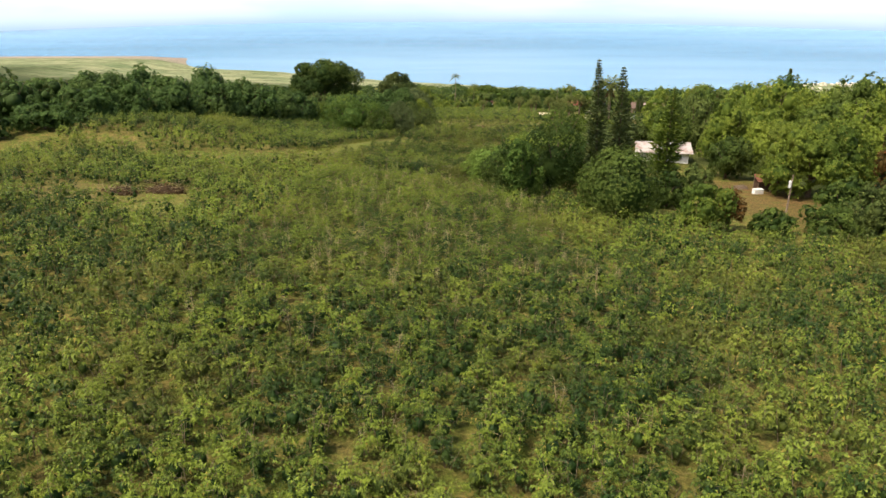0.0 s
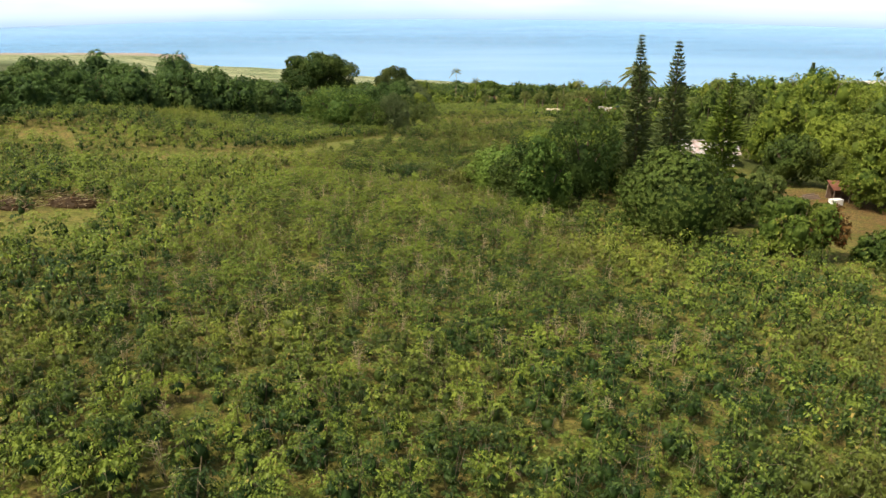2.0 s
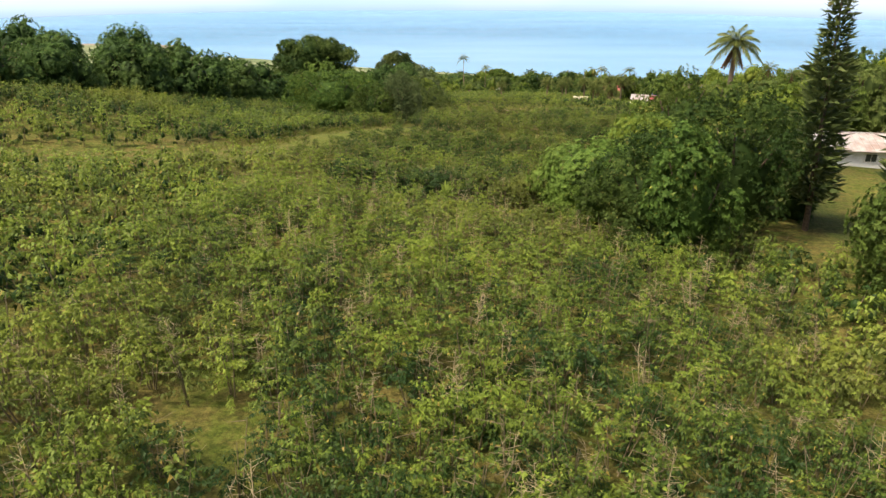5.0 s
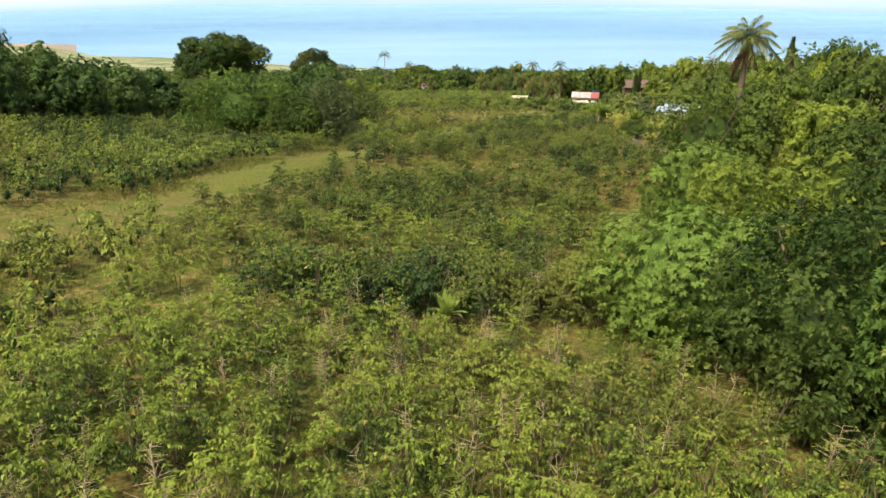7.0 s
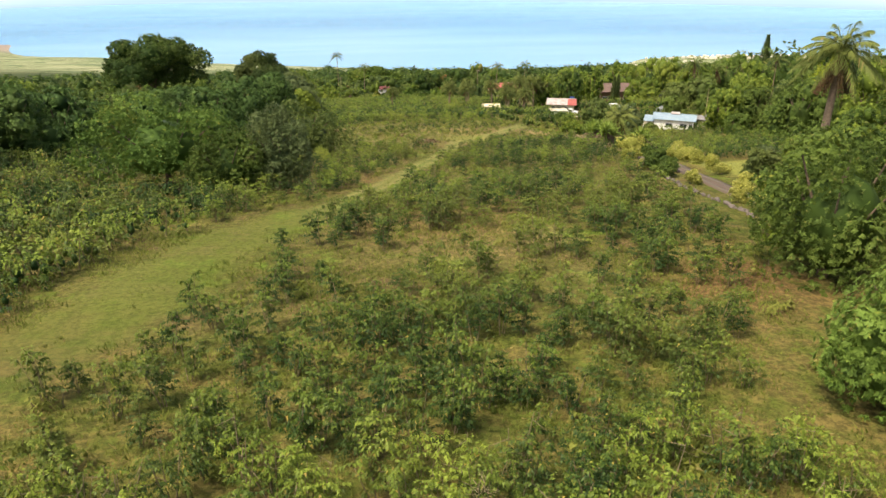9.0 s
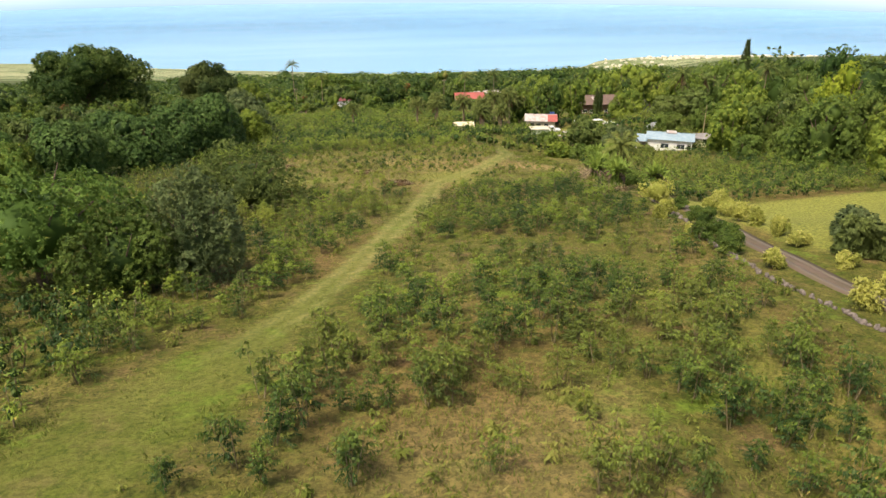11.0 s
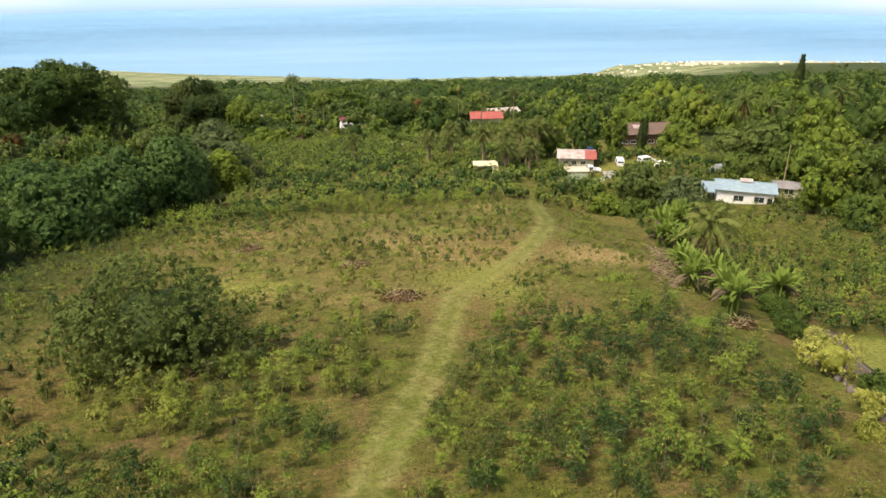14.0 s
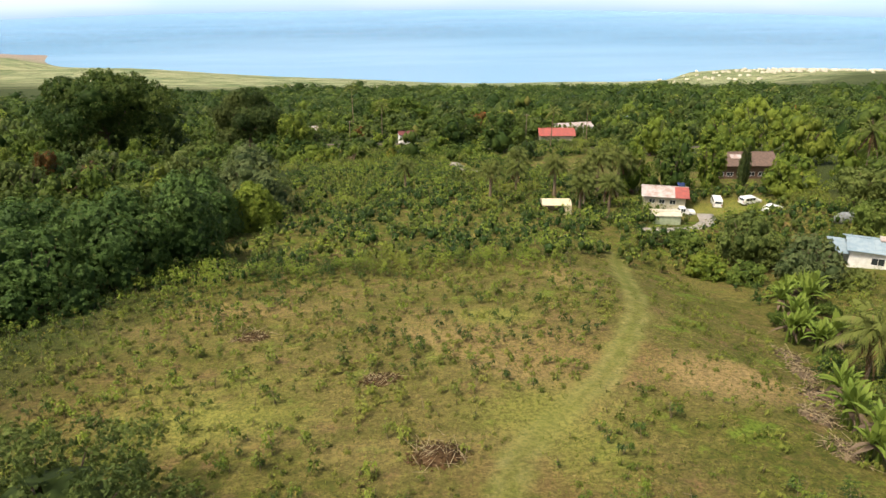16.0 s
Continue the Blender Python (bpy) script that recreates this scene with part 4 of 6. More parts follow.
# the hedge of tall trees along the other side
LEFT = ((-95, 142, 13, 9, MANGO, .3), (-86, 151, 13, 9, MANGO, .35), (-83, 166, 15, 12.6, MANGO, .46), (-77, 178, 15, 14, MANGO, .46), (-71, 189, 15, 15, MANGO, .42), (-64, 201, 15, 15.5, MANGO, .38), (-56, 214, 15, 14, MANGO, .36), (-52, 229, 14, 12.5, MANGO, .4), (-50, 245, 14, 12, MANGO, .4), (-47, 262, 13, 9, LIGHT, .2), (-40, 274, 14, 11.5, MANGO, .42), (-31, 286, 16, 11.6, MANGO, .45), (-24, 296, 15, 12.6, MANGO, .46), (-16.5, 303, 13, 13.4, MANGO, .42), (-18, 323, 15, 12.6, MANGO, .5), (-11.8, 348, 17.5, 14.2, BLUISH, .45), (-10, 330, 9, 9.5, LIGHT, .5), (-38, 306, 16, 11.5, MANGO, .4), (-58, 286, 16, 10, MANGO, .36), (-80, 245, 18, 21, MANGO, .35), (-75, 226, 18, 19.5, MANGO, .35), (-86, 208, 18, 20, MANGO, .3), (-94, 188, 18, 18, MANGO, .3), (-102, 166, 17, 15.5, MANGO, .35), (-49, 358, 15, 10, BROWN, .3), (-36, 345, 14, 7, OLIVE, .6), (-62, 330, 16, 10, MANGO, .4), (-80, 310, 17, 12, MANGO, .4), (-75, 352, 16, 10, MANGO, .4), (-30, 372, 14, 9, OLIVE, .55), (-71, 398, 15, 11, MANGO, .45), (-52, 400, 12, 7, MANGO, .35), (-40, 420, 13, 9, OLIVE, .6), (-92, 390, 16, 11, MANGO, .35), (-100, 350, 17, 12, MANGO, .35), (-110, 270, 18, 15, MANGO, .3), (-120, 230, 18, 15, MANGO, .3), (-2, 421, 12, 7, LIGHT, .4), (-88, 178, 15, 15.5, MANGO, .4), (-69, 211, 15, 16.5, MANGO, .38), (-79, 196, 15, 17, MANGO, .4), (-63, 222, 15, 15.5, MANGO, .36), (-58, 238, 15, 14.5, MANGO, .4), (-96, 200, 18, 18, MANGO, .35), (-104, 182, 17, 16, MANGO, .35))
for k, (x, y, w, h, mat, tn) in enumerate(LEFT):
    h = h - 0.85 * float(left_rise(x, y))
    mat = DEEP if mat is MANGO else mat
    grow(x, y, w, h, mat, "dense dark green tree in the tall hedge", 140 + k, "hedge_tree", group="trees of the tall hedge", tint=tn + 0.26, **(HEDGE if 255 < y < 352 and -50 < x else OFF if x > -100 and y < 300 else FARTHER))
grow(-25.6, 204.0, 20.0, 11.8, FRESH, "wide flat-topped rain tree with layered light foliage", 201, "rain_tree", tufts=2000, each=14, leaf=0.35, lobes=15, skirt=-0.15, tint=0.34, hang=0.0, jitter=0.15)
grow(-18.0, 199.5, 10.0, 8.0, MANGO, "dark broad tree beside the mown track", 202, "shade_tree", **BIG, tint=0.5)
grow(-12.3, 201.0, 8.4, 10.2, BLUISH, "grey-green bushy tree beside the mown track", 203, "grey_green_tree", tufts=1900, each=12, leaf=0.27, lobes=16, skirt=-0.28, jitter=0.2, tint=0.72)
grow(-9.4, 235.8, 17.0, 9.4, OLIVE, "old spreading olive-green tree alone in the field", 204, "spreading_tree", tufts=2600, each=11, leaf=0.32, lobes=14, skirt=-0.3, tint=0.6, jitter=0.15)
grow(135.5, 291.0, 13.5, 19.6, LIME, "bright yellow-green tree standing out of the wood", 212, "yellow_green_tree", **OFF, tint=0.6)
grow(148.5, 308.0, 15.0, 21.4, DEEP, "tall dark dome-shaped tree above the wood", 213, "shade_tree", **OFF, tint=0.6)
grow(-71.0, 394.0, 8.0, 11.6, RED, "flame tree with orange flowers", 205, "flame_tree", **OFF, tint=0.4)
grow(-77.0, 462.0, 47.0, 32.0, MANGO, "huge dark banyan with a wide domed crown", 206, "banyan_tree", tufts=3600, each=12, leaf=0.85, lobes=16, skirt=0.08, tint=0.30)
grow(-30.0, 478.0, 26.0, 25.0, OLIVE, "tall drooping grey-green tree with a rounded top", 207, "drooping_tree", tufts=2200, each=12, leaf=0.75, lobes=7, skirt=0.02, tint=0.16, hang=0.9)
grow(-13.0, 470.0, 17.0, 15.0, LIGHT, "tree with yellow-green top", 208, "yellow_green_tree", **OFF, tint=0.6)
grow(47.0, 466.0, 23.0, 15.0, MANGO, "dark mango tree by the lower road", 209, "mango_tree", **OFF, tint=0.42)
grow(65.0, 462.0, 21.0, 14.0, MANGO, "dark mango tree by the lower road", 210, "mango_tree", **OFF, tint=0.32)
grow(36.0, 600.0, 34.0, 15.0, LIGHT, "wide flat rain tree below the road", 211, "rain_tree", tufts=500, each=10, leaf=1.8, lobes=12, tint=0.2)


# ---- palms, bananas, pines ----
def frond(heap, start, ang, rise, length, rng, tint, leaflet=0.7, pairs=18, sag=1.0):
    """One feathered palm frond, arching out from start."""
    out = np.array([math.cos(ang), math.sin(ang), 0])
    g = np.linspace(0, 1, pairs)
    mid = start + g[:, None] * out * length * math.cos(rise) + np.array([0, 0, 1.0]) * (g * math.sin(rise) * length - sag * 0.55 * length * g ** 2.2)[:, None]
    tube(heap, mid[::3], 0.03 * length / 3, 3, tint * 0.8)
    way = unit(np.gradient(mid, axis=0))
    side = np.cross(way, np.array([0, 0, 1.0]))
    size = leaflet * np.sin(np.pi * (0.12 + 0.84 * g)) + 0.1
    for sg in (-1, 1):
        d = side * sg + way * 0.7 + np.array([0, 0, -0.45]) + rng.normal(0, 0.12, (pairs, 3))
        leaves(heap, mid, d, np.array([0, 0, 1.0]) + side * sg * 0.4, size, length / pairs * 0.9, tint, 0.35)


def palm_meshes(seed, h, fronds=18, length=4.5, bend=0.05, dead=2, r=0.17, leaflet=0.75, tint=0.45):
    rng = np.random.default_rng(seed)
    trunk, green, brown = Heap(), Heap(), Heap()
    bx, by = rng.normal(0, bend * h, 2)
    g = np.linspace(0, 1, 9)
    pts = np.stack([bx * g ** 2, by * g ** 2, -0.2 + (h + 0.2) * g], 1)
    tube(trunk, pts, r * (1.4 - 0.6 * g ** 0.6), 8)
    top = pts[-1]
    for k in range(fronds):
        f = (k + 0.5) / fronds
        frond(green, top, k * 2.399 + rng.uniform(-0.2, 0.2), radians(78 - 95 * f), length * rng.uniform(0.85, 1.1), rng, float(np.clip(tint + 0.25 - 0.3 * f + rng.uniform(-0.08, 0.08), 0, 1)), leaflet, 28, 0.75 + 0.5 * f)
    for k in range(dead):
        frond(brown, top - (0, 0, 0.15), rng.uniform(0, 6.28), radians(-62), length * 0.8, rng, 0.6, leaflet * 0.6, 10, 0.35)
    return trunk, green, brown


def palm(name, x, y, h, label, seed, group="", **k):
    t = thing(name, x, y, 0, label, "palm", group)
    TREES.append((x, y, 0.9))
    trunk, green, brown = palm_meshes(seed, h, **k)
    part("trunk", trunk, PALM_BARK, t)
    part("crown", green, PALM, t)
    if brown.v:
        part("dead_frond", brown, BROWN, t, "dry hanging brown fronds")
    return t


palm("coconut_palm", 41.5, 176.8, 15.2, "tall coconut palm with a ragged crown", 301, fronds=30, length=4.4, dead=24, r=0.40, leaflet=1.0, tint=0.62, bend=0.004)
palm("coconut_palm", 57.0, 256.5, 6.6, "short coconut palm among banana plants", 303, fronds=26, length=5.0, dead=6, tint=0.9, leaflet=1.0)
palm("coconut_palm", 123.6, 344, 13.5, "palm with a skirt of dead brown fronds", 304, fronds=18, length=5.0, dead=12)
palm("coconut_palm", 134, 350, 11.5, "palm with a skirt of dead brown fronds", 305, fronds=18, length=5.0, dead=9)
palm("coconut_palm", 103, 475, 14, "coconut palm near the red-roofed house", 306, fronds=18, length=4.6, dead=2)
palm("coconut_palm", 10, 560, 22, "tall coconut palm rising over the trees", 307, fronds=18, length=5.0, dead=1)
palm("coconut_palm", -128, 247, 5.5, "coconut palm at the wood's edge", 308, fronds=18, length=4.4, dead=4)
palm("coconut_palm", -112, 210, 7.0, "coconut palm at the wood's edge", 309, fronds=18, length=4.4, dead=4)
palm("coconut_palm", 22, 510, 15, "tall coconut palm by the lower road", 310, fronds=18, length=4.6, dead=1)
palm("coconut_palm", 160, 352, 14, "coconut palm in the wood", 311, fronds=18, length=4.8, dead=6)
palm("coconut_palm", 80.5, 449, 14, "coconut palm among the trees by the lower road", 312, fronds=18, length=4.6, dead=1)
ROYAL = palm_meshes(320, 7.8, 30, 3.5, 0.02, 5, 0.30, 1.25, 0.42)
for k, (x, y, s) in enumerate(((20.6, 366, 0.85), (36.9, 343.6, 1.0), (47.9, 364.3, 1.05), (52.6, 349.1, 1.0), (52.8, 332, 0.9), (55.6, 337.6, 0.85), (59.2, 333, 0.95), (61.7, 342.3, 0.8), (57, 344, 1.05), (67.6, 350.1, 1.2), (62.9, 350.3, 1.15), (44, 350, 0.9), (71.5, 352.4, 0.95))):
    if k == 0:
        first = thing("royal_palm", x, y, 0, "royal palm with a swollen grey trunk", "palm", "royal palms by the houses")
        for n, hp, m in zip(("trunk", "crown", "dead_frond"), ROYAL, (PALM_BARK, PALM, BROWN)):
            part(n, hp, m, first)
        first.scale = (s, s, s)
    else:
        first.scale = (s, s, s)
        copy_thing(first, pose(x, y, height(x, y), 0, 0, k * 47))
    TREES.append((x, y, 2.0))
first.scale = (0.85, 0.85, 0.85)


def banana_meshes(seed, stems=4, h=2.4, leaf=2.5):
    rng = np.random.default_rng(seed)
    stem, green, dry = Heap(), Heap(), Heap()
    for s in range(stems):
        b = np.array([*rng.uniform(-0.9, 0.9, 2), 0.0])
        t = h * rng.uniform(0.7, 1.1)
        tube(stem, [b + (0, 0, -0.2), b + (0, 0, t * 0.6), b + (0, 0, t)], [0.16, 0.12, 0.07], 6)
        for k in range(12):
            heap, f = (green, k / 11) if k < 10 else (dry, 1.25)
            a = k * 2.4 + rng.uniform(-0.3, 0.3)
            out = np.array([math.cos(a), math.sin(a), 0])
            side = np.array([-out[1], out[0], 0])
            L, rise = leaf * rng.uniform(0.75, 1.15) * (1.0 if k < 10 else 0.7), radians(80 - 62 * f)
            g = np.linspace(0, 1, 7)[:, None]
            mid = b + (0, 0, t) + g * out * L * math.cos(rise) + np.array([0, 0, 1.0]) * (g * math.sin(rise) * L - 0.36 * f * L * g ** 2 - 0.14 * L * g ** 3)
            wd = 0.23 * np.sin(np.pi * (0.10 + 0.86 * g)) * rng.uniform(0.8, 1.1, (7, 1))
            v = np.concatenate([mid - side * wd + (0, 0, 0.10), mid, mid + side * wd + (0, 0, 0.10)])
            i = np.arange(6)
            heap.add(v, np.concatenate([np.stack([i, i + 7, i + 8, i + 1], 1), np.stack([i + 7, i + 14, i + 15, i + 8], 1)]), float(np.clip(0.7 - 0.35 * f + rng.uniform(-0.15, 0.15), 0, 1)))
    return stem, green, dry


BANANAS = [banana_meshes(340 + k, 3 + k % 3, 2.0 + 0.3 * (k % 3)) for k in range(3)]
BANANA_DATA = [[hp.mesh(n, m) for n, hp, m in zip(("stem", "foliage", "dry_leaf"), b, (BANANA, BANANA, DRY))] for b in BANANAS]
for k, (x, y, s) in enumerate(((64.0, 281.0, 1.15), (66.5, 279.3, 1.2), (67.8, 282.0, 1.15), (62.6, 278.5, 1.1), (57.5, 268.5, 1.1), (59.5, 270.5, 1.2), (61, 267.3, 1.1), (58.5, 265.3, 1.0), (41.8, 230.5, 0.95), (43.8, 233.3, 1.05), (45.8, 236.2, 1.1), (44.2, 239.5, 1.0), (47.6, 241.5, 1.1), (46.0, 245.2, 1.0), (51.8, 236.5, 1.1), (-3.9, 120.6, 0.56), (49.5, 250.5, 1.0), (9, 424, 1.4), (-4, 418, 1.4))):
    t = thing("banana_plant", x, y, k * 53, "banana clump with torn green leaves and dry ones below", "banana plant", "banana plants at the field's edge")
    for n, d, m in zip(("stem", "foliage", "dry_leaf"), BANANA_DATA[k % 3], (BANANA, BANANA, DRY)):
        part(n, d, m, t)
    t.scale = (s, s, s)
    TREES.append((x, y, 1.0))


def cook_pine(x, y, h, w, label, seed, lean=0.05, mat=PINE):
    rng = np.random.default_rng(seed)
    t = thing("cook_pine", x, y, 0, label, "pine", "pines behind the dome-shaped tree")
    TREES.append((x, y, 2))
    trunk, green = Heap(), Heap()
    g = np.linspace(0, 1, 8)
    tube(trunk, np.stack([-lean * h * g, 0 * g, -0.3 + (h + 0.3) * g], 1), 0.24 * (1.1 - g), 6)
    n = int(h * 2.1)
    for k in range(n):
        f = 0.12 + 0.88 * k / n
        r = w / 2 * min(1.0, 1.9 * (1 - f) + 0.10) * rng.uniform(0.8, 1.1)
        m = 9
        a = np.arange(m) / m * 2 * np.pi + rng.uniform(0, 1)
        out = np.stack([np.cos(a), np.sin(a), 0 * a], 1)
        c = np.array([-lean * h * f, 0, h * f])
        for u in (0.15, 0.42, 0.70):
            p = c + out * r * u + np.array([0, 0, 0.12 * r * u])
            for q in range(2):
                d = out + rng.normal(0, 0.35, (m, 3)) + (0, 0, 0.25)
                leaves(green, p, d, np.array([0, 0, 1.0]) + rng.normal(0, 0.5, (m, 3)), r * 0.55 + 0.15, 0.16 + 0.12 * r, float(np.clip(0.4 + rng.uniform(-0.25, 0.25), 0, 1)), -0.05)
    part("trunk", trunk, BARK, t)
    part("crown", green, mat, t)


cook_pine(26.9, 119.4, 22.6, 4.0, "tall slender Cook pine with tiered dark branches", 401)
cook_pine(27.9, 108.6, 21.8, 4.2, "tall slender Cook pine with tiered dark branches", 402, 0.03)
cook_pine(40.5, 125.5, 18.2, 5.2, "younger Cook pine with a paler crown", 403, -0.02, LIGHT)


def cypress(x, y, h, w, label, seed):
    t = thing("cypress", x, y, 0, label, "cypress")
    trunk = Heap()
    tube(trunk, [(0, 0, -0.2), (0, 0, h * 0.5), (0, 0, h * 0.95)], [0.22, 0.15, 0.04], 6)
    part("trunk", trunk, BARK, t)
    rng = np.random.default_rng(seed)
    green = Heap()
    n = 520
    f = rng.uniform(0.03, 1, n) ** 0.9
    r = w / 2 * np.sin(np.pi * np.clip(0.18 + 0.80 * f, 0, 1)) * rng.uniform(0.75, 1.05, n)
    a = rng.uniform(0, 2 * np.pi, n)
    out = np.stack([np.cos(a), np.sin(a), 0 * a], 1)
    # dark filling lumps colour in the shade behind the sprays
    for k in range(6):
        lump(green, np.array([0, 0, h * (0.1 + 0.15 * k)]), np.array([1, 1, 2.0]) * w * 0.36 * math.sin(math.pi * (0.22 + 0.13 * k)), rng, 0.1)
    leaves(green, out * r[:, None] + np.array([0, 0, 1.0]) * (f * h)[:, None], out * 0.4 + (0, 0, 1), out, h * 0.085, h * 0.035, rng.uniform(0.2, 0.6, n), 0)
    part("crown", green, PINE, t)


cypress(95.9, 348, 8.6, 1.9, "slim dark column cypress by the long house", 411)
cypress(98.4, 350.5, 9.0, 1.9, "slim dark column cypress by the long house", 412)
cypress(205.3, 425.4, 24.2, 4.6, "tall dark cypress spire above the wood", 413)


# ---- buildings ----
def block(bm, x0, x1, y0, y1, z0, z1, bevel=0.0):
    m = Matrix.Translation(((x0 + x1) / 2, (y0 + y1) / 2, (z0 + z1) / 2)) @ Matrix.Diagonal((x1 - x0, y1 - y0, z1 - z0, 1))
    r = bmesh.ops.create_cube(bm, size=1, matrix=m)
    if bevel:
        es = list({e for v in r["verts"] for e in v.link_edges})
        bmesh.ops.bevel(bm, geom=es, offset=bevel, segments=2, affect="EDGES", profile=0.6)
    return bm


def boxed(*a, **k):
    return block(bmesh.new(), *a, **k)


def slab(corners, thick):
    """A sloping sheet with thickness through four or three corners."""
    bm = bmesh.new()
    lo = [bm.verts.new(v) for v in corners]
    hi = [bm.verts.new((v[0], v[1], v[2] + thick)) for v in corners]
    bm.faces.new(lo[::-1])
    bm.faces.new(hi)
    n = len(corners)
    for k in range(n):
        bm.faces.new((lo[k], lo[(k + 1) % n], hi[(k + 1) % n], hi[k]))
    bmesh.ops.recalc_face_normals(bm, faces=bm.faces[:])
    return bm


def walls(t, w, d, h, mat, thick=0.15, foot=-0.6):
    """Four walls with thickness, standing from below the slope up to h."""
    part("wall", boxed(-w / 2, w / 2, -d / 2, -d / 2 + thick, foot, h), mat, t)
    part("wall", boxed(-w / 2, w / 2, d / 2 - thick, d / 2, foot, h), mat, t)
    part("wall", boxed(-w / 2, -w / 2 + thick, -d / 2 + thick, d / 2 - thick, foot, h), mat, t)
    part("wall", boxed(w / 2 - thick, w / 2, -d / 2 + thick, d / 2 - thick, foot, h), mat, t)


def window(t, x, y, z, w, h, face=-1):
    """A framed window set on the wall that looks along face * y."""
    f = part("window", boxed(x - w / 2, x + w / 2, y - 0.03, y + 0.03, z, z + h), GLASS, t, "dark glass window")
    e = 0.07
    for a in ((x - w / 2 - e, x - w / 2, z - e, z + h + e), (x + w / 2, x + w / 2 + e, z - e, z + h + e), (x - w / 2, x + w / 2, z - e, z), (x - w / 2, x + w / 2, z + h, z + h + e), (x - 0.025, x + 0.025, z, z + h)):
        part("frame", boxed(a[0], a[1], y + face * 0.03 - 0.04, y + face * 0.03 + 0.04, a[2], a[3]), TRIM, f)


def gable(t, w, d, h, rise, over, mat, second=None, split=0.0):
    """Two roof slopes along x with ribs; a second material may cover the right end."""
    for sg in (-1, 1):
        y0, y1 = sg * (d / 2 + over), 0
        drop = rise * over / (d / 2)
        spans = [(-w / 2 - over, w / 2 + over, mat)] if second is None else [(-w / 2 - over, split - 0.01, mat), (split, w / 2 + over, second)]
        for x0, x1, m in spans:
            p = part("roof", slab([(x0, y0, h - drop), (x1, y0, h - drop), (x1, y1, h + rise), (x0, y1, h + rise)], 0.10), m, t)
            k = x0 + 0.4
            while k < x1 - 0.1:
                part("roof_rib", slab([(k, y0, h - drop + 0.10), (k + 0.06, y0, h - drop + 0.10), (k + 0.06, y1, h + rise + 0.10), (k, y1, h + rise + 0.10)], 0.05), m, p)
                k += 0.9
    for sg in (-1, 1):
        x = sg * (w / 2 - 0.08)
        part("gable", slab([(x - 0.07, -d / 2, h), (x + 0.07, -d / 2, h), (x + 0.07, 0, h + rise), (x - 0.07, 0, h + rise)], 0.02), mat, t)
    bm = bmesh.new()
    block(bm, -w / 2 - over, w / 2 + over, -0.15, 0.15, h + rise + 0.06, h + rise + 0.16)
    part("ridge_cap", bm, mat, t)


def hip(t, w, d, h, rise, over, mat):
    a, b2 = w / 2 + over, d / 2 + over
    r = max(0.3, a - b2)
    z = h - 0.1
    part("roof", slab([(-a, -b2, z), (a, -b2, z), (r, 0, z + rise), (-r, 0, z + rise)], 0.1), mat, t)
    part("roof", slab([(a, b2, z), (-a, b2, z), (-r, 0, z + rise), (r, 0, z + rise)], 0.1), mat, t)
    part("roof", slab([(a, -b2, z), (a, b2, z), (r, 0, z + rise)], 0.1), mat, t)
    part("roof", slab([(-a, b2, z), (-a, -b2, z), (-r, 0, z + rise)], 0.1), mat, t)


def house(x, y, turn, w, d, h, rise, wall_mat, roof_mat, label, kind="gable", over=0.6, name="house", wins=(), second=None, split=0.0, lift=0.0):
    t = thing(name, x, y, turn, label, "house", z=height(x, y) + lift)
    walls(t, w, d, h, wall_mat)
    part("floor_slab", boxed(-w / 2 + 0.16, w / 2 - 0.16, -d / 2 + 0.16, d / 2 - 0.16, -0.5, 0.1), CONCRETE, t)
    (gable(t, w, d, h, rise, over, roof_mat, second, split) if kind == "gable" else hip(t, w, d, h, rise, over, roof_mat))
    for wx, wz, ww, wh in wins:
        window(t, wx, -d / 2 - 0.02, wz, ww, wh)
    TREES.append((x, y, max(w, d) * 0.6))
    return t


hb = house(92.5, 298.0, -30, 10.5, 6.6, 3.3, 0.9, WHITE_WALL, BLUE_ROOF, "white single-storey house under a pale blue metal roof", "gable", 0.6, wins=((-1.2, 1.1, 1.8, 1.1), (2.6, 1.1, 1.8, 1.1)))
part("porch_roof", slab([(-8.2, -3.4, 2.35), (-5.4, -3.4, 2.35), (-5.4, 2.8, 2.75), (-8.2, 2.8, 2.75)], 0.1), BLUE_ROOF, hb)
for px, py in ((-8.0, -3.2), (-8.0, 2.6)):
    part("porch_post", boxed(px - 0.06, px + 0.06, py - 0.06, py + 0.06, -0.6, 2.4), TRIM, hb)
part("porch_back", boxed(-8.1, -5.6, 2.5, 2.62, -0.5, 2.5), CREAM_WALL, hb)
part("roof_vent", slab([(-1.0, -0.8, 4.25), (1.4, -0.8, 4.25), (1.4, 0.8, 4.5), (-1.0, 0.8, 4.5)], 0.16), WHITE_ROOF, hb, "raised white roof vent")
# the wall has no opening: a black slab paints the shade of the doorway
part("door", boxed(4.1, 5.0, -3.38, -3.32, 0.05, 2.1), DARK, hb, "black panel painted as the shade of an open doorway")
hc = house(103.4, 299.0, -30, 5.2, 4.6, 2.2, 0.9, CREAM_WALL, GREY_ROOF, "small cream cottage with a grey hipped roof", "hip", 0.5, "cottage", wins=((0, 1.0, 1.6, 1.0),))
hr = house(74.6, 341.0, -20, 8.4, 6.0, 3.5, 1.1, CREAM_WALL, WHITE_ROOF, "cream two-level house with a worn white and red metal roof", "gable", 0.7, wins=((-2.6, 1.7, 1.1, 0.9), (-0.6, 1.7, 1.1, 0.9), (1.6, 1.7, 1.1, 0.9)), second=RED_ROOF, split=2.0)
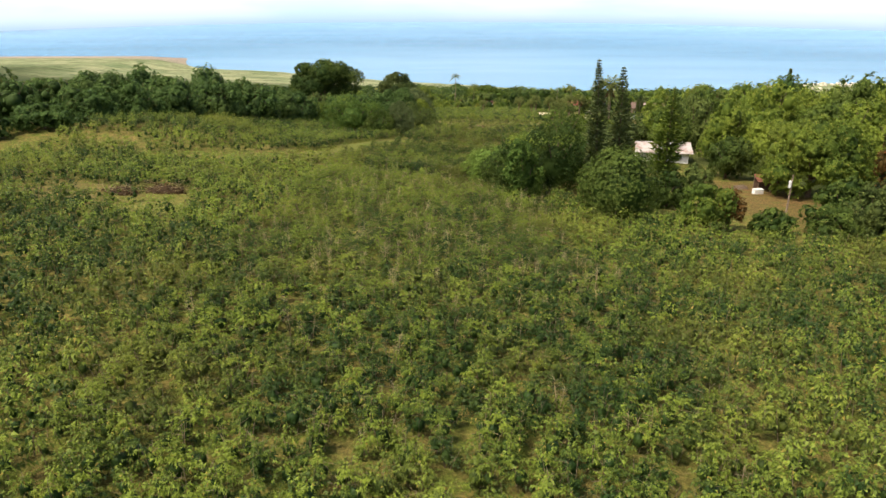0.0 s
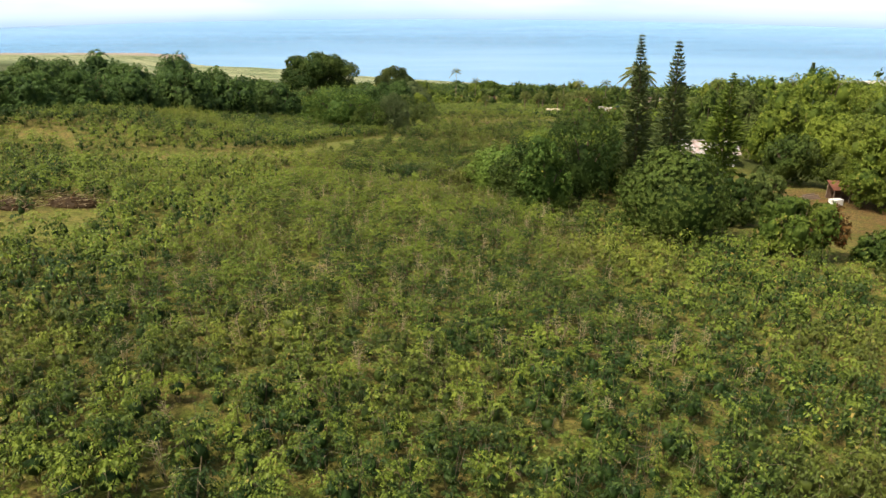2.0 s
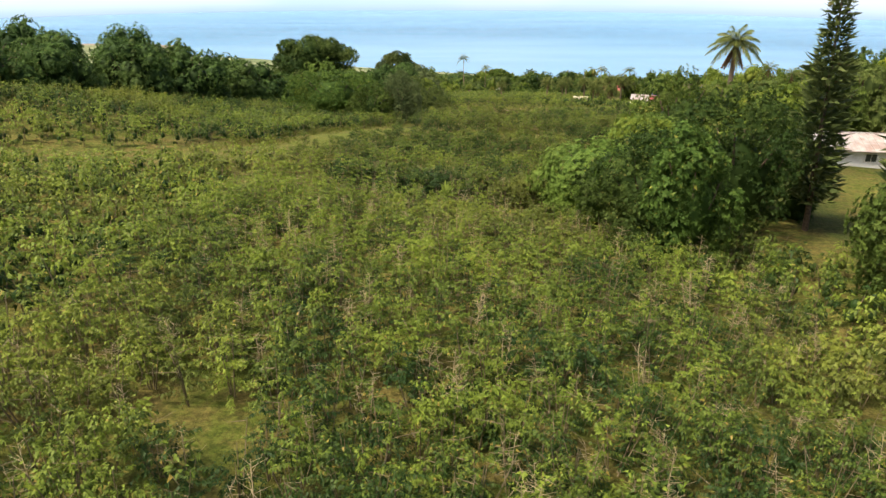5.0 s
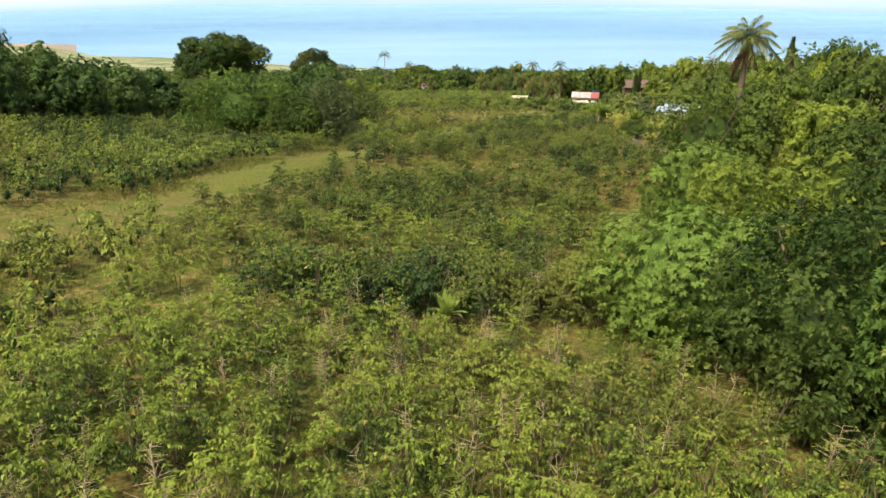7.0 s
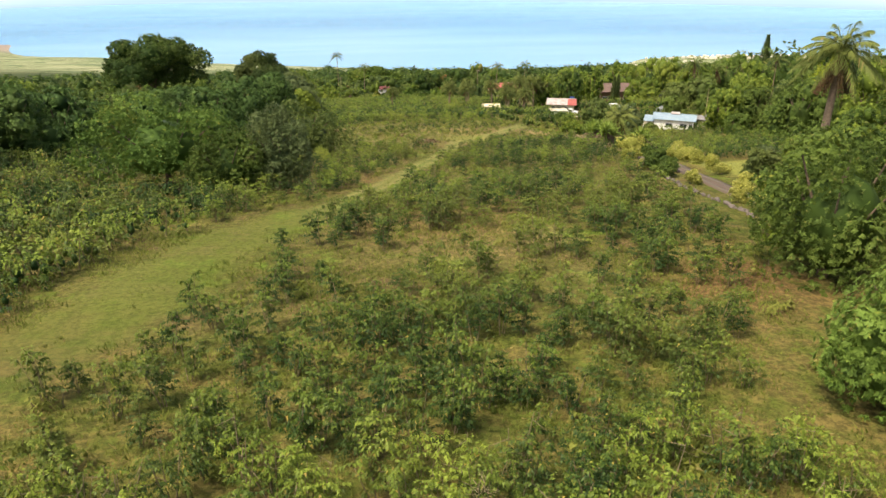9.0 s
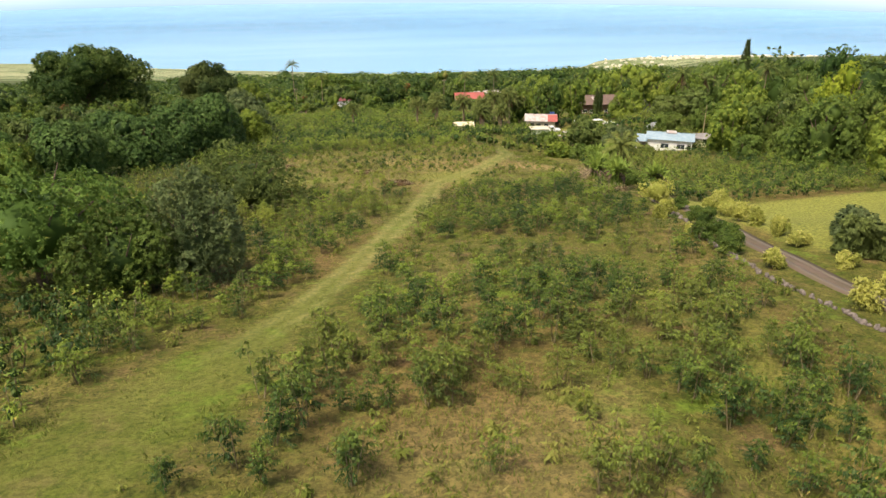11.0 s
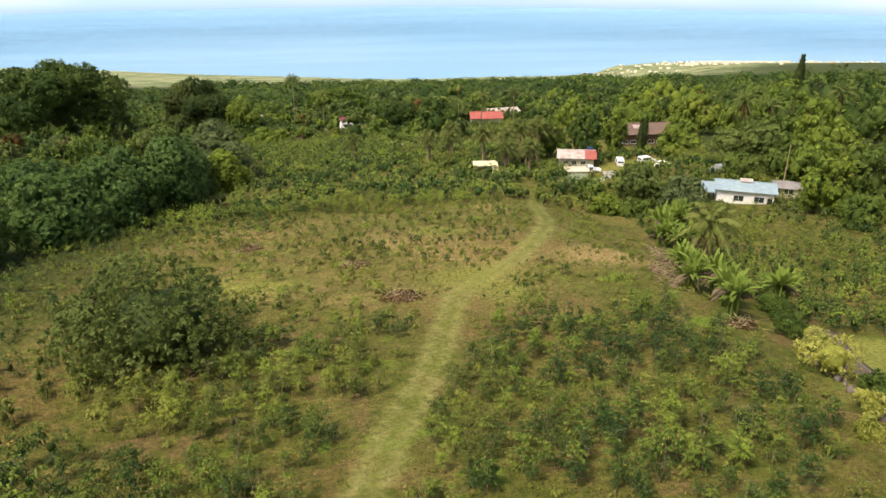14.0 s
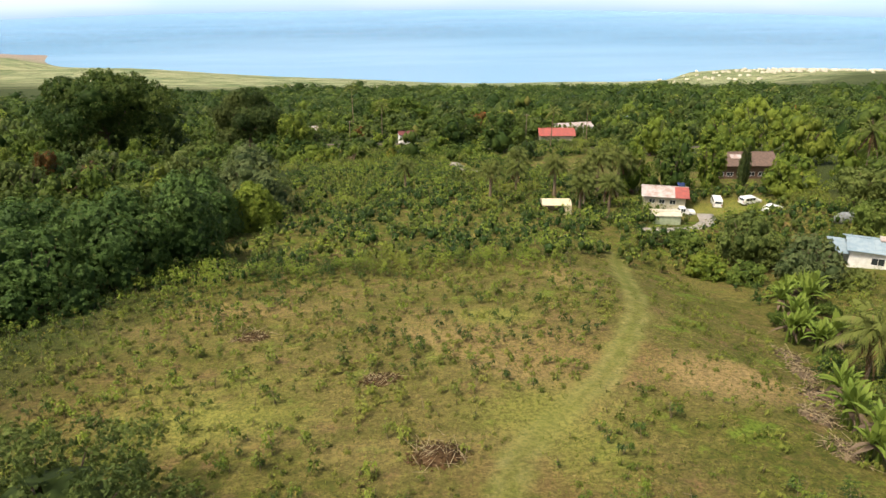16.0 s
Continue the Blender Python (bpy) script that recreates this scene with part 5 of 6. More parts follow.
part("solar_heater", slab([(2.6, 0.3, 4.75), (4.1, 0.3, 4.75), (4.1, 1.6, 5.05), (2.6, 1.6, 5.05)], 0.12), SOLAR, hr, "blue solar water heater")
hg = house(67.8, 325.2, -12, 5.0, 3.6, 2.2, 0.25, GREEN_WALL, CREAM_WALL, "pale green plywood shed with a flat pale roof", "gable", 0.2, "garden_shed")
hl = house(105.6, 366.0, -6, 15.0, 8.0, 3.4, 1.9, BROWN_WALL, BROWN_ROOF, "long brown two-storey house under a shingle roof", "gable", 0.9, "long_house", wins=((-6, 0.3, 1.6, 0.9), (-3.6, 0.3, 1.6, 0.9), (-1.0, 0.3, 1.6, 0.9), (1.8, 0.3, 1.6, 0.9), (4.4, 0.3, 1.6, 0.9)), lift=1.2)
part("skylight", slab([(-3.2, -2.6, 4.27), (-0.4, -2.6, 4.27), (-0.4, -1.2, 4.93), (-3.2, -1.2, 4.93)], 0.14), WHITE_ROOF, hl, "white roof sheet")
house(92.0, 481.0, -8, 13.5, 8.0, 3.0, 1.9, CREAM_WALL, RED_ROOF, "house with a bright red metal roof among trees", "gable", 0.7, "red_roofed_house")
house(31.0, 490.5, 4, 6.0, 5.0, 4.4, 0.9, WHITE_WALL, MAROON_ROOF, "narrow white house with a maroon roof by the road", "gable", 0.4, "narrow_house", wins=((0, 1.2, 3.0, 1.3),))
house(50.2, 158.5, -8, 10.8, 7.5, 2.7, 1.2, WHITE_WALL, WHITE_ROOF, "white house with a pale metal roof half hidden by trees", "gable", 0.8, "white_house", wins=((3.2, 1.0, 1.4, 1.0),))
house(-141, 552, 12, 16, 10, 3.0, 2.2, BROWN_WALL, MAROON_ROOF, "house with a maroon roof under the banyan", "hip", 0.8, "maroon_roofed_house")
house(112, 520, 5, 16, 8, 3.0, 1.2, WHITE_WALL, WHITE_ROOF, "long white-roofed house among trees", "gable", 0.6, "white_roofed_house")
house(150, 545, -8, 12, 8, 3.0, 1.4, WHITE_WALL, BLUE_ROOF, "house with a pale blue roof far among trees", "gable", 0.6, "blue_roofed_house")
house(190, 560, 10, 12, 8, 3.0, 1.4, CREAM_WALL, TAN_ROOF, "tan-roofed house far among trees", "hip", 0.6, "tan_roofed_house")
house(-12, 540, 15, 10, 8, 3.0, 1.4, WHITE_WALL, WHITE_ROOF, "white-roofed house far among trees", "gable", 0.6, "white_roofed_house")

# tent carport: canvas roof on poles, open at the front
t = thing("canvas_carport", 48.4, 334.0, -8, "cream canvas carport with open front", "carport")
TREES.append((48.4, 331.5, 5.0))
part("roof", slab([(-2.9, -2.2, 2.1), (2.9, -2.2, 2.1), (2.9, 0, 2.75), (-2.9, 0, 2.75)], 0.05), CANVAS, t)
part("roof", slab([(2.9, 2.2, 2.1), (-2.9, 2.2, 2.1), (-2.9, 0, 2.75), (2.9, 0, 2.75)], 0.05), CANVAS, t)
part("side_wall", boxed(2.84, 2.9, -2.2, 2.2, -0.3, 2.1), CANVAS, t)
part("back_wall", boxed(-2.9, 2.84, 2.14, 2.2, -0.3, 2.1), CANVAS, t)
part("front_panel", boxed(1.5, 2.84, -2.2, -2.14, -0.3, 2.1), CANVAS, t)
for px in (-2.85, -0.9, 1.2):
    for py in (-2.15, 2.05):
        part("pole", boxed(px - 0.04, px + 0.04, py - 0.04, py + 0.04, -0.3, 2.1), CHROME, t)

# open shed with a rusty roof in the yard, and the clutter in it
t = thing("open_shed", 60.5, 126.0, -10, "open shed with a rusty red iron roof on posts", "shed")
part("roof", slab([(-2.4, -1.8, 2.0), (2.4, -1.8, 2.0), (2.4, 1.8, 2.5), (-2.4, 1.8, 2.5)], 0.06), RUST, t)
part("back_wall", boxed(-2.2, 2.2, 1.5, 1.6, -0.3, 2.3), BROWN_WALL, t)
for px in (-2.2, 0, 2.2):
    for py in (-1.6, 1.4):
        part("post", boxed(px - 0.06, px + 0.06, py - 0.06, py + 0.06, -0.4, 2.1), WOOD, t)
t = thing("chest_freezer", 56.8, 121.8, 10, "white chest freezer standing in the yard", "freezer")
part("body", boxed(-0.9, 0.9, -0.45, 0.45, -0.1, 0.8, bevel=0.04), WHITE_WALL, t)
part("lid", boxed(-0.92, 0.92, -0.47, 0.47, 0.81, 0.9, bevel=0.03), WHITE_WALL, t)
t = thing("timber_pile", 55.6, 126.6, 20, "heap of weathered boards and scrap", "timber")
rng = np.random.default_rng(9)
for k in range(9):
    part("board", boxed(-1.3 + rng.uniform(-.3, .3), 1.3, -0.8 + 0.18 * k, -0.66 + 0.18 * k, -0.1 + 0.05 * (k % 3), 0.12 + 0.14 * (k % 4)), WOOD, t)


def utility_pole(x, y, h, label, arm=True):
    t = thing("utility_pole", x, y, 0, label, "pole", "utility poles")
    hp = Heap()
    tube(hp, [(0, 0, -0.4), (0, 0, h * 0.5), (0, 0, h)], [0.15, 0.13, 0.10], 8)
    part("post", hp, WOOD, t)
    if arm:
        part("crossarm", boxed(-1.0, 1.0, -0.06, 0.06, h - 0.7, h - 0.55), WOOD, t)
        for k in (-0.9, -0.4, 0.4, 0.9):
            part("insulator", boxed(k - 0.04, k + 0.04, -0.04, 0.04, h - 0.55, h - 0.40), TRIM, t)
    else:
        part("meter_box", boxed(-0.34, -0.1, -0.2, 0.2, h - 1.9, h - 0.9, bevel=0.02), TRIM, t, "pale grey meter box")


utility_pole(50.2, 97.6, 7.6, "wooden pole with a pale meter box", False)
utility_pole(73.5, 458, 12.5, "wooden utility pole with crossarm by the lower road")
utility_pole(66.0, 466, 13.5, "wooden utility pole with crossarm by the lower road")
utility_pole(8.0, 482, 11.5, "wooden utility pole with crossarm by the lower road")
t = thing("dead_trunk", 103, 300, 0, "bare pale dead trunk standing behind the cottage", "dead tree")
hp = Heap()
tube(hp, [(0, 0, -0.3), (0.05, 0, 5), (0.1, 0.1, 10.5)], [0.13, 0.10, 0.04], 6)
part("trunk", hp, PALE_BARK, t)

# ---- vehicles ----
def vehicle(name, x, y, turn, paint, label, shape="van"):
    """Side profile carried across the width, with glass, wheels and lamps."""
    t = thing(name, x, y, turn, label, "car")
    TREES.append((x, y, 3))
    L, W, H = {"van": (4.7, 1.8, 1.95), "suv": (4.6, 1.85, 1.7), "pickup": (5.2, 1.85, 1.7), "sedan": (4.5, 1.75, 1.4)}[shape]
    prof = {"van": [(0, .35), (0, 1.05), (.12, H), (3.55, H), (4.2, 1.15), (L, .95), (L, .35)],
            "suv": [(0, .35), (0, 1.0), (.35, H), (2.9, H), (3.55, 1.05), (L, .9), (L, .35)],
            "pickup": [(0, .4), (0, .95), (2.0, .95), (2.1, H), (3.2, H), (3.8, 1.05), (L, .95), (L, .4)],
            "sedan": [(0, .3), (0, .9), (.7, .95), (1.3, H), (2.7, H), (3.4, .92), (L, .8), (L, .3)]}[shape]
    bm = bmesh.new()
    a = [bm.verts.new((px - L / 2, -W / 2, pz)) for px, pz in prof]
    c = [bm.verts.new((px - L / 2, W / 2, pz)) for px, pz in prof]
    bm.faces.new(a)
    bm.faces.new(c[::-1])
    for k in range(len(prof)):
        bm.faces.new((a[k], c[k], c[(k + 1) % len(prof)], a[(k + 1) % len(prof)]))
    bmesh.ops.recalc_face_normals(bm, faces=bm.faces[:])
    bmesh.ops.bevel(bm, geom=bm.edges[:], offset=0.07, segments=2, affect="EDGES", profile=0.6)
    body = part("body", bm, paint, t)
    top = [p for p in prof if p[1] == H]
    x0, x1 = top[0][0] - L / 2 + 0.15, top[-1][0] - L / 2 - 0.05
    for sg in (-1, 1):
        yy = sg * (W / 2 + 0.005)
        n = 3 if shape in ("van", "suv") else 2
        for k in range(n):
            e0, e1 = x0 + (x1 - x0) * k / n + 0.04, x0 + (x1 - x0) * (k + 1) / n - 0.04
            part("side_window", boxed(e0, e1, yy - 0.012, yy + 0.012, H - 0.68, H - 0.14), GLASS, body)
        for wx in (-L * 0.31, L * 0.31):
            bw = bmesh.new()
            bmesh.ops.create_cone(bw, cap_ends=True, segments=18, radius1=0.34, radius2=0.34, depth=0.22, matrix=Matrix.Translation((wx, sg * (W / 2 - 0.06), 0.34)) @ Matrix.Rotation(radians(90), 4, "X"))
            wheel = part("wheel", bw, TYRE, t)
            bw = bmesh.new()
            bmesh.ops.create_cone(bw, cap_ends=True, segments=12, radius1=0.20, radius2=0.17, depth=0.25, matrix=Matrix.Translation((wx, sg * (W / 2 - 0.05), 0.34)) @ Matrix.Rotation(radians(90), 4, "X"))
            part("rim", bw, CHROME, wheel)
        part("headlight", boxed(L / 2 - 0.05, L / 2 + 0.02, sg * 0.62 - 0.16, sg * 0.62 + 0.16, 0.66, 0.82), GLASS, body)
        part("tail_light", boxed(-L / 2 - 0.02, -L / 2 + 0.05, sg * 0.76 - 0.08, sg * 0.76 + 0.08, 0.72, 1.02), RED_ROOF, body)
    k = prof.index(top[-1])
    (ax, az), (bx, bz) = prof[k], prof[k + 1]
    part("windscreen", slab([(ax - L / 2 + 0.08, -W / 2 + 0.15, az - 0.06), (ax - L / 2 + 0.08, W / 2 - 0.15, az - 0.06), (bx - L / 2 - 0.02, W / 2 - 0.12, bz + 0.06), (bx - L / 2 - 0.02, -W / 2 + 0.12, bz + 0.06)], 0.05), GLASS, body)
    k = prof.index(top[0])
    (ax, az), (bx, bz) = prof[k], prof[k - 1]
    part("rear_window", slab([(ax - L / 2 + 0.02, -W / 2 + 0.2, az - 0.15), (ax - L / 2 + 0.02, W / 2 - 0.2, az - 0.15), (bx - L / 2 - 0.03, W / 2 - 0.2, bz + 0.12), (bx - L / 2 - 0.03, -W / 2 + 0.2, bz + 0.12)], 0.05), GLASS, body)
    return t


vehicle("van", 85.2, 338.0, 70, CAR_WHITE, "white passenger van parked on the yard", "van")
vehicle("suv", 91.0, 335.0, 10, CAR_WHITE, "white sport utility car parked on the yard", "suv")
vehicle("pickup_truck", 74.2, 331.5, -12, CAR_WHITE, "white pickup truck in front of the cream house", "pickup")
vehicle("car", 90.0, 325.5, 20, CAR_WHITE, "pale car half hidden behind shrubs", "sedan")
vehicle("car", -137, 519, 10, CAR_DARK, "dark car parked by the maroon-roofed house", "suv")
vehicle("car", -128, 523, 15, CAR_DARK, "dark car parked by the maroon-roofed house", "sedan")
t = thing("covered_car", 97.8, 315.0, 5, "car under a grey tarpaulin beside the lane", "covered car")
hp = Heap()
lump(hp, np.array([0, 0, 0.75]), np.array([2.5, 1.1, 1.25]), np.random.default_rng(5), 0.5, 8, 14, 0.05)
part("tarpaulin", hp.mesh("tarpaulin", TARP, True), TARP, t)


# ---- lanes, edging, brush ----
def ribbon(name, line, width, mat, label, category, lift=0.05):
    """A lane laid on the slope, with thickness at its edges."""
    line = np.array(line, float)
    g = np.linspace(0, len(line) - 1, len(line) * 8)
    p = np.stack([np.interp(g, np.arange(len(line)), line[:, k]) for k in (0, 1)], 1)
    way = unit(np.gradient(p, axis=0))
    side = np.stack([way[:, 1], -way[:, 0]], 1)
    rows = []
    for o, dz in ((-0.5, -0.25), (-0.5, lift), (0, lift + 0.03), (0.5, lift), (0.5, -0.25)):
        q = p + side * o * width
        rows.append(np.stack([q[:, 0], q[:, 1], land(q[:, 0], q[:, 1]) + dz], 1))
    v = np.stack(rows, 1)
    n = len(p)
    i, j = np.meshgrid(np.arange(n - 1), np.arange(4), indexing="ij")
    hp = Heap()
    hp.add(v.reshape(-1, 3), np.stack([i * 5 + j, i * 5 + j + 1, (i + 1) * 5 + j + 1, (i + 1) * 5 + j], -1).reshape(-1, 4))
    return tagged(new(name, hp.mesh(name, mat, True)), label, category, "", "structure")


ribbon("road_1", [(51.5, 229.5), (47.6, 222.5), (44.0, 216), (42.3, 209.6), (40.0, 203), (38.8, 195), (37.7, 186), (37.2, 178), (37.2, 168)], 2.4, LANE, "narrow worn lane beside the lawn", "lane")
LANE_LINE = np.array([(51.5, 229.5), (47.6, 222.5), (44.0, 216), (42.3, 209.6), (40.0, 203), (38.8, 195), (37.7, 186), (37.2, 178), (37.2, 168)])
for off in (-0.62, 0.62):
    ribbon("wheel_strip", LANE_LINE + (off, -0.35 * off), 0.42, ASPHALT, "dark worn wheel strip of the lane", "lane", 0.10)
ribbon("road_2", [(60, 317.5), (66, 318), (72, 319.5), (76.2, 324), (79, 331)], 3.2, CONCRETE, "grey driveway in front of the houses", "driveway")
ribbon("road_3", [(-60, 505), (24, 494), (58, 456), (120, 440), (190, 430)], 6.0, ASPHALT, "lower road among trees", "road", 0.15)
ribbon("road_4", [(40, 420), (41, 403), (44, 392), (50, 384)], 3.5, CONCRETE, "short pale drive by the palms", "drive", 0.1)

# low stone edging along the lane
rng = np.random.default_rng(31)
t = tagged(new("stone_edging"), "low broken lava stone edging along the lane", "edging", "", "structure")
bm = bmesh.new()
bmesh.ops.create_icosphere(bm, subdivisions=1, radius=0.5)
for v in bm.verts:
    v.co *= random.uniform(0.8, 1.15)
stone_mesh = bpy.data.meshes.new("stone")
bm.to_mesh(stone_mesh)
bm.free()
stone_mesh.materials.append(STONE)
for k in range(110):
    f = k / 109
    y = 172 + 50 * f
    x = float(np.interp(y, (172, 186, 193.5, 199.7, 206.5, 234), (32.6, 33.2, 34.1, 35.9, 38.0, 46.5))) + rng.uniform(-0.25, 0.25)
    s = rng.uniform(0.35, 0.8)
    part("stone", stone_mesh, STONE, t, at=pose(x, y, height(x, y) + 0.08, *rng.uniform(0, 360, 3)) @ Matrix.Diagonal((s, s * 0.8, s * 0.6, 1)))

for k, (x, y, s) in enumerate(((46.2, 213.2, 1.7), (45.6, 211.2, 2.3), (44.9, 208.6, 2.0), (43.4, 204.2, 2.2), (43.6, 201.5, 1.5), (42.8, 197.5, 1.6), (42.0, 193.5, 1.5), (40.6, 216.5, 3.2), (43.0, 220.5, 2.4), (38.6, 210.6, 1.5), (41.0, 187, 1.5), (40.6, 181, 1.7), (36.0, 208, 1.2), (34.6, 199.5, 1.2), (35.2, 188.5, 1.5), (34.6, 178.5, 1.9), (34.8, 174, 2.0))):
    t = thing("croton_shrub", x, y, k * 61, "croton shrub with cream and yellow-green leaves beside the lane", "shrub", "shrubs along the lane")
    part("stem", limbs(500 + k, 1.4 * s, 1.2 * s, count=4, sides=4), PALE_BARK, t)
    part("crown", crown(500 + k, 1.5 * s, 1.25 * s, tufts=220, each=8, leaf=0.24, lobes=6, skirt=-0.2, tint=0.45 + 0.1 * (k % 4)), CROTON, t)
for k, (x, y, s) in enumerate(((45.0, 226.0, 3.2), (48.0, 230.5, 3.0), (49.5, 234, 3.0), (50, 240, 3.0), (51.5, 246, 3.2), (56.5, 261, 3.0), (62.5, 272, 3.2), (60, 275, 3.0), (68, 277, 3.0), (37.6, 202.3, 3.2), (34.8, 198.6, 2.8), (36.4, 197.0, 3.0), (34.2, 193.6, 3.2), (41.8, 213.5, 2.2), (39.6, 206.5, 2.0))):
    t = thing("hedge_shrub", x, y, k * 61, "dark leafy shrub among banana plants and lane edges", "shrub", "dark shrubs at the field's edge")
    part("stem", limbs(520 + k, s, 0.7 * s, count=4, sides=4), BARK, t)
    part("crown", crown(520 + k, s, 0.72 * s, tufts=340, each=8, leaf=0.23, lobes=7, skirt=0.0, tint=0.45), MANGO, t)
    TREES.append((x, y, s * 0.5))


def brush_pile(x, y, w, d, h, label, seed, n=520, mat=BROWN):
    t = thing("brush_pile", x, y, 0, label, "brush pile")
    TREES.append((x, y, max(w, d) * 0.55))
    rng = np.random.default_rng(seed)
    twigs, litter = Heap(), Heap()
    lump(litter, np.array([0, 0, 0]), np.array([w, d, h * 1.2]) * 0.36, rng, 0.3, 6, 10, 0.2)
    for k in range(70):
        p = np.array([rng.normal(0, w * 0.22), rng.normal(0, d * 0.22), rng.uniform(0.1, h * 0.7)])
        e = p + rng.normal(0, 1, 3) * (0.8, 0.8, 0.25)
        e[2] = max(e[2], 0.05)
        tube(twigs, [p, e], [0.035, 0.012], 3)
    u = sphere_dirs(rng, n, 0.0)
    leaves(litter, u * np.array([w, d, h * 1.2]) * 0.47 * rng.uniform(0.6, 1.15, (n, 1)), rng.normal(0, 1, (n, 3)), u, 0.4, 0.2, rng.uniform(0.2, 0.9, n))
    tagged(part("litter", litter, mat, t), kind="stuff")
    tagged(part("twig", twigs, PALE_BARK, t), kind="stuff")


brush_pile(13.2, 244.2, 4.6, 3.6, 0.8, "heap of cut brown brush on the grass", 601)
brush_pile(9.8, 257.5, 4.0, 2.4, 0.5, "heap of dry brown brush on the grass", 602)
brush_pile(-41.0, 99.5, 8.0, 4.0, 2.2, "long heap of cut reddish brush at the clearing", 603, 500, BROWN)
brush_pile(-46.4, 97.0, 6.0, 3.4, 1.9, "long heap of cut reddish brush at the clearing", 604, 400, BROWN)
brush_pile(-3.2, 270.0, 4.0, 2.4, 0.5, "low patch of dry brush on the grass", 605)
brush_pile(47.5, 250.5, 3.6, 5.5, 0.9, "dry fallen banana leaves at the field's edge", 606, 420, DRY)
brush_pile(41.0, 227.5, 3.6, 2.2, 0.6, "dry fallen palm leaves at the field's edge", 607)
brush_pile(44.0, 246.0, 2.8, 4.2, 0.7, "dry grey leaf litter along the banana plants", 609, 360, DRY)
brush_pile(42.2, 240.8, 2.4, 3.8, 0.6, "dry grey leaf litter along the banana plants", 610, 360, DRY)
brush_pile(50.2, 256.6, 2.4, 4.0, 0.7, "dry grey leaf litter along the banana plants", 611, 360, DRY)
brush_pile(52.5, 262.0, 3.0, 5.0, 0.9, "dry fallen banana leaves at the field's edge", 608, 420, DRY)

# ---- more trees of the wood beyond the tall hedge, alike in kind ----
MODELS = []
for k, (mat, tn) in enumerate(((MANGO, 0.4), (MANGO, 0.3), (OLIVE, 0.5), (LIGHT, 0.3), (MANGO, 0.5), (BLUISH, 0.4))):
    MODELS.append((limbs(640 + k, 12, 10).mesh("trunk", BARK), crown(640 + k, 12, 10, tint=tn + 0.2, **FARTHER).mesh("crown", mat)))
rng = np.random.default_rng(41)
ox, oy = scatter(rng, -126, -20, 296, 452, 13.0, lambda x, y: np.where((x < -20 - 0.05 * (y - 300)), 0.95, 0))
for k, (x, y) in enumerate(zip(ox, oy)):
    if any(math.hypot(x - tx, y - ty) < tr + 3.5 for tx, ty, tr in TREES):
        continue
    t = thing("wood_tree", float(x), float(y), float(rng.uniform(0, 360)), "leafy tree in the wood beyond the tall hedge", "tree", "trees of the wood beyond the hedge")
    s = float(rng.uniform(0.75, 1.15))
    t.scale = (s, s, s * float(rng.uniform(0.8, 1.1)))
    tr_me, cr_me = MODELS[int(rng.integers(0, len(MODELS)))]
    part("trunk", tr_me, BARK, t)
    part("crown", cr_me, BARK, t)

# ---- planting ----
rng = np.random.default_rng(11)
fx, fy = scatter(rng, -78, 84, 12, 300, 1.60, field)
mid_line = np.interp(fy, (0, 90, 140, 170, 205, 300), (0, -4, 0, 6, 12, 20))
near = (np.abs(fx - mid_line) < np.interp(fy, (24, 60, 90, 140, 170), (20, 23, 19, 21, 26))) & (fy > 24)
small = (fy > 236) & (fy < 290)
single = near & (fy > 138) & (fy < 204) & (fx > np.interp(fy, TRACK[:, 1], TRACK[:, 0])) & ~small
keep_single = np.flatnonzero(single)[:290]
single[:] = False
single[keep_single] = True
bare = near & ~single & ~small & (rng.uniform(0, 1, len(fx)) < 0.28 * (1 - step(fy, 112, 140)) * step(fy, 30, 85))
dense = near & ~single & ~small & ~bare
low = dense & (fy > 187)
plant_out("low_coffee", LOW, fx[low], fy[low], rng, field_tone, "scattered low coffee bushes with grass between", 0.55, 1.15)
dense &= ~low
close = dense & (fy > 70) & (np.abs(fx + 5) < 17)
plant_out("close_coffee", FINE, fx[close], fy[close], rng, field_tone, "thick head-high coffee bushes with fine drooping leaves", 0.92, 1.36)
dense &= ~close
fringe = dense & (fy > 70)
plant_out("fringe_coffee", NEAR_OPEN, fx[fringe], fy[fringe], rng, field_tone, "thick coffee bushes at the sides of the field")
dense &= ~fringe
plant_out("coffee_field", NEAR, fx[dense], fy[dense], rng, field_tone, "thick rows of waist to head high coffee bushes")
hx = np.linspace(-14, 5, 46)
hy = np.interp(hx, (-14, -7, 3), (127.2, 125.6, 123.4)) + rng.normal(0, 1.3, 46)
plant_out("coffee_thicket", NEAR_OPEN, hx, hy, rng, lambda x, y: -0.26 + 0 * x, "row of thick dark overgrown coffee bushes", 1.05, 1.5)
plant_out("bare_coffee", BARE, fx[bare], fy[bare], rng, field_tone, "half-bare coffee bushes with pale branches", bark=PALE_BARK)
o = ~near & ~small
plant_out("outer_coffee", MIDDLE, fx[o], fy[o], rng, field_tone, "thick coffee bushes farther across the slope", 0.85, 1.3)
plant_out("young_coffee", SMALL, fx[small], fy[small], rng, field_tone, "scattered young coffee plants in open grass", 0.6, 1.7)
wide_x, wide_y = scatter(np.random.default_rng(15), -100, 92, -60, 118, 3.2, lambda x, y: np.where((x < -0.66 * y - 6) | (x > 0.66 * y + 10) | (y < 12), 0.9, 0) * ((x < 38) | (y < 88)))
plant_out("wide_coffee", OUTER, wide_x, wide_y, rng, field_tone, "coffee bushes on the upper slope around the field", 0.85, 1.3)
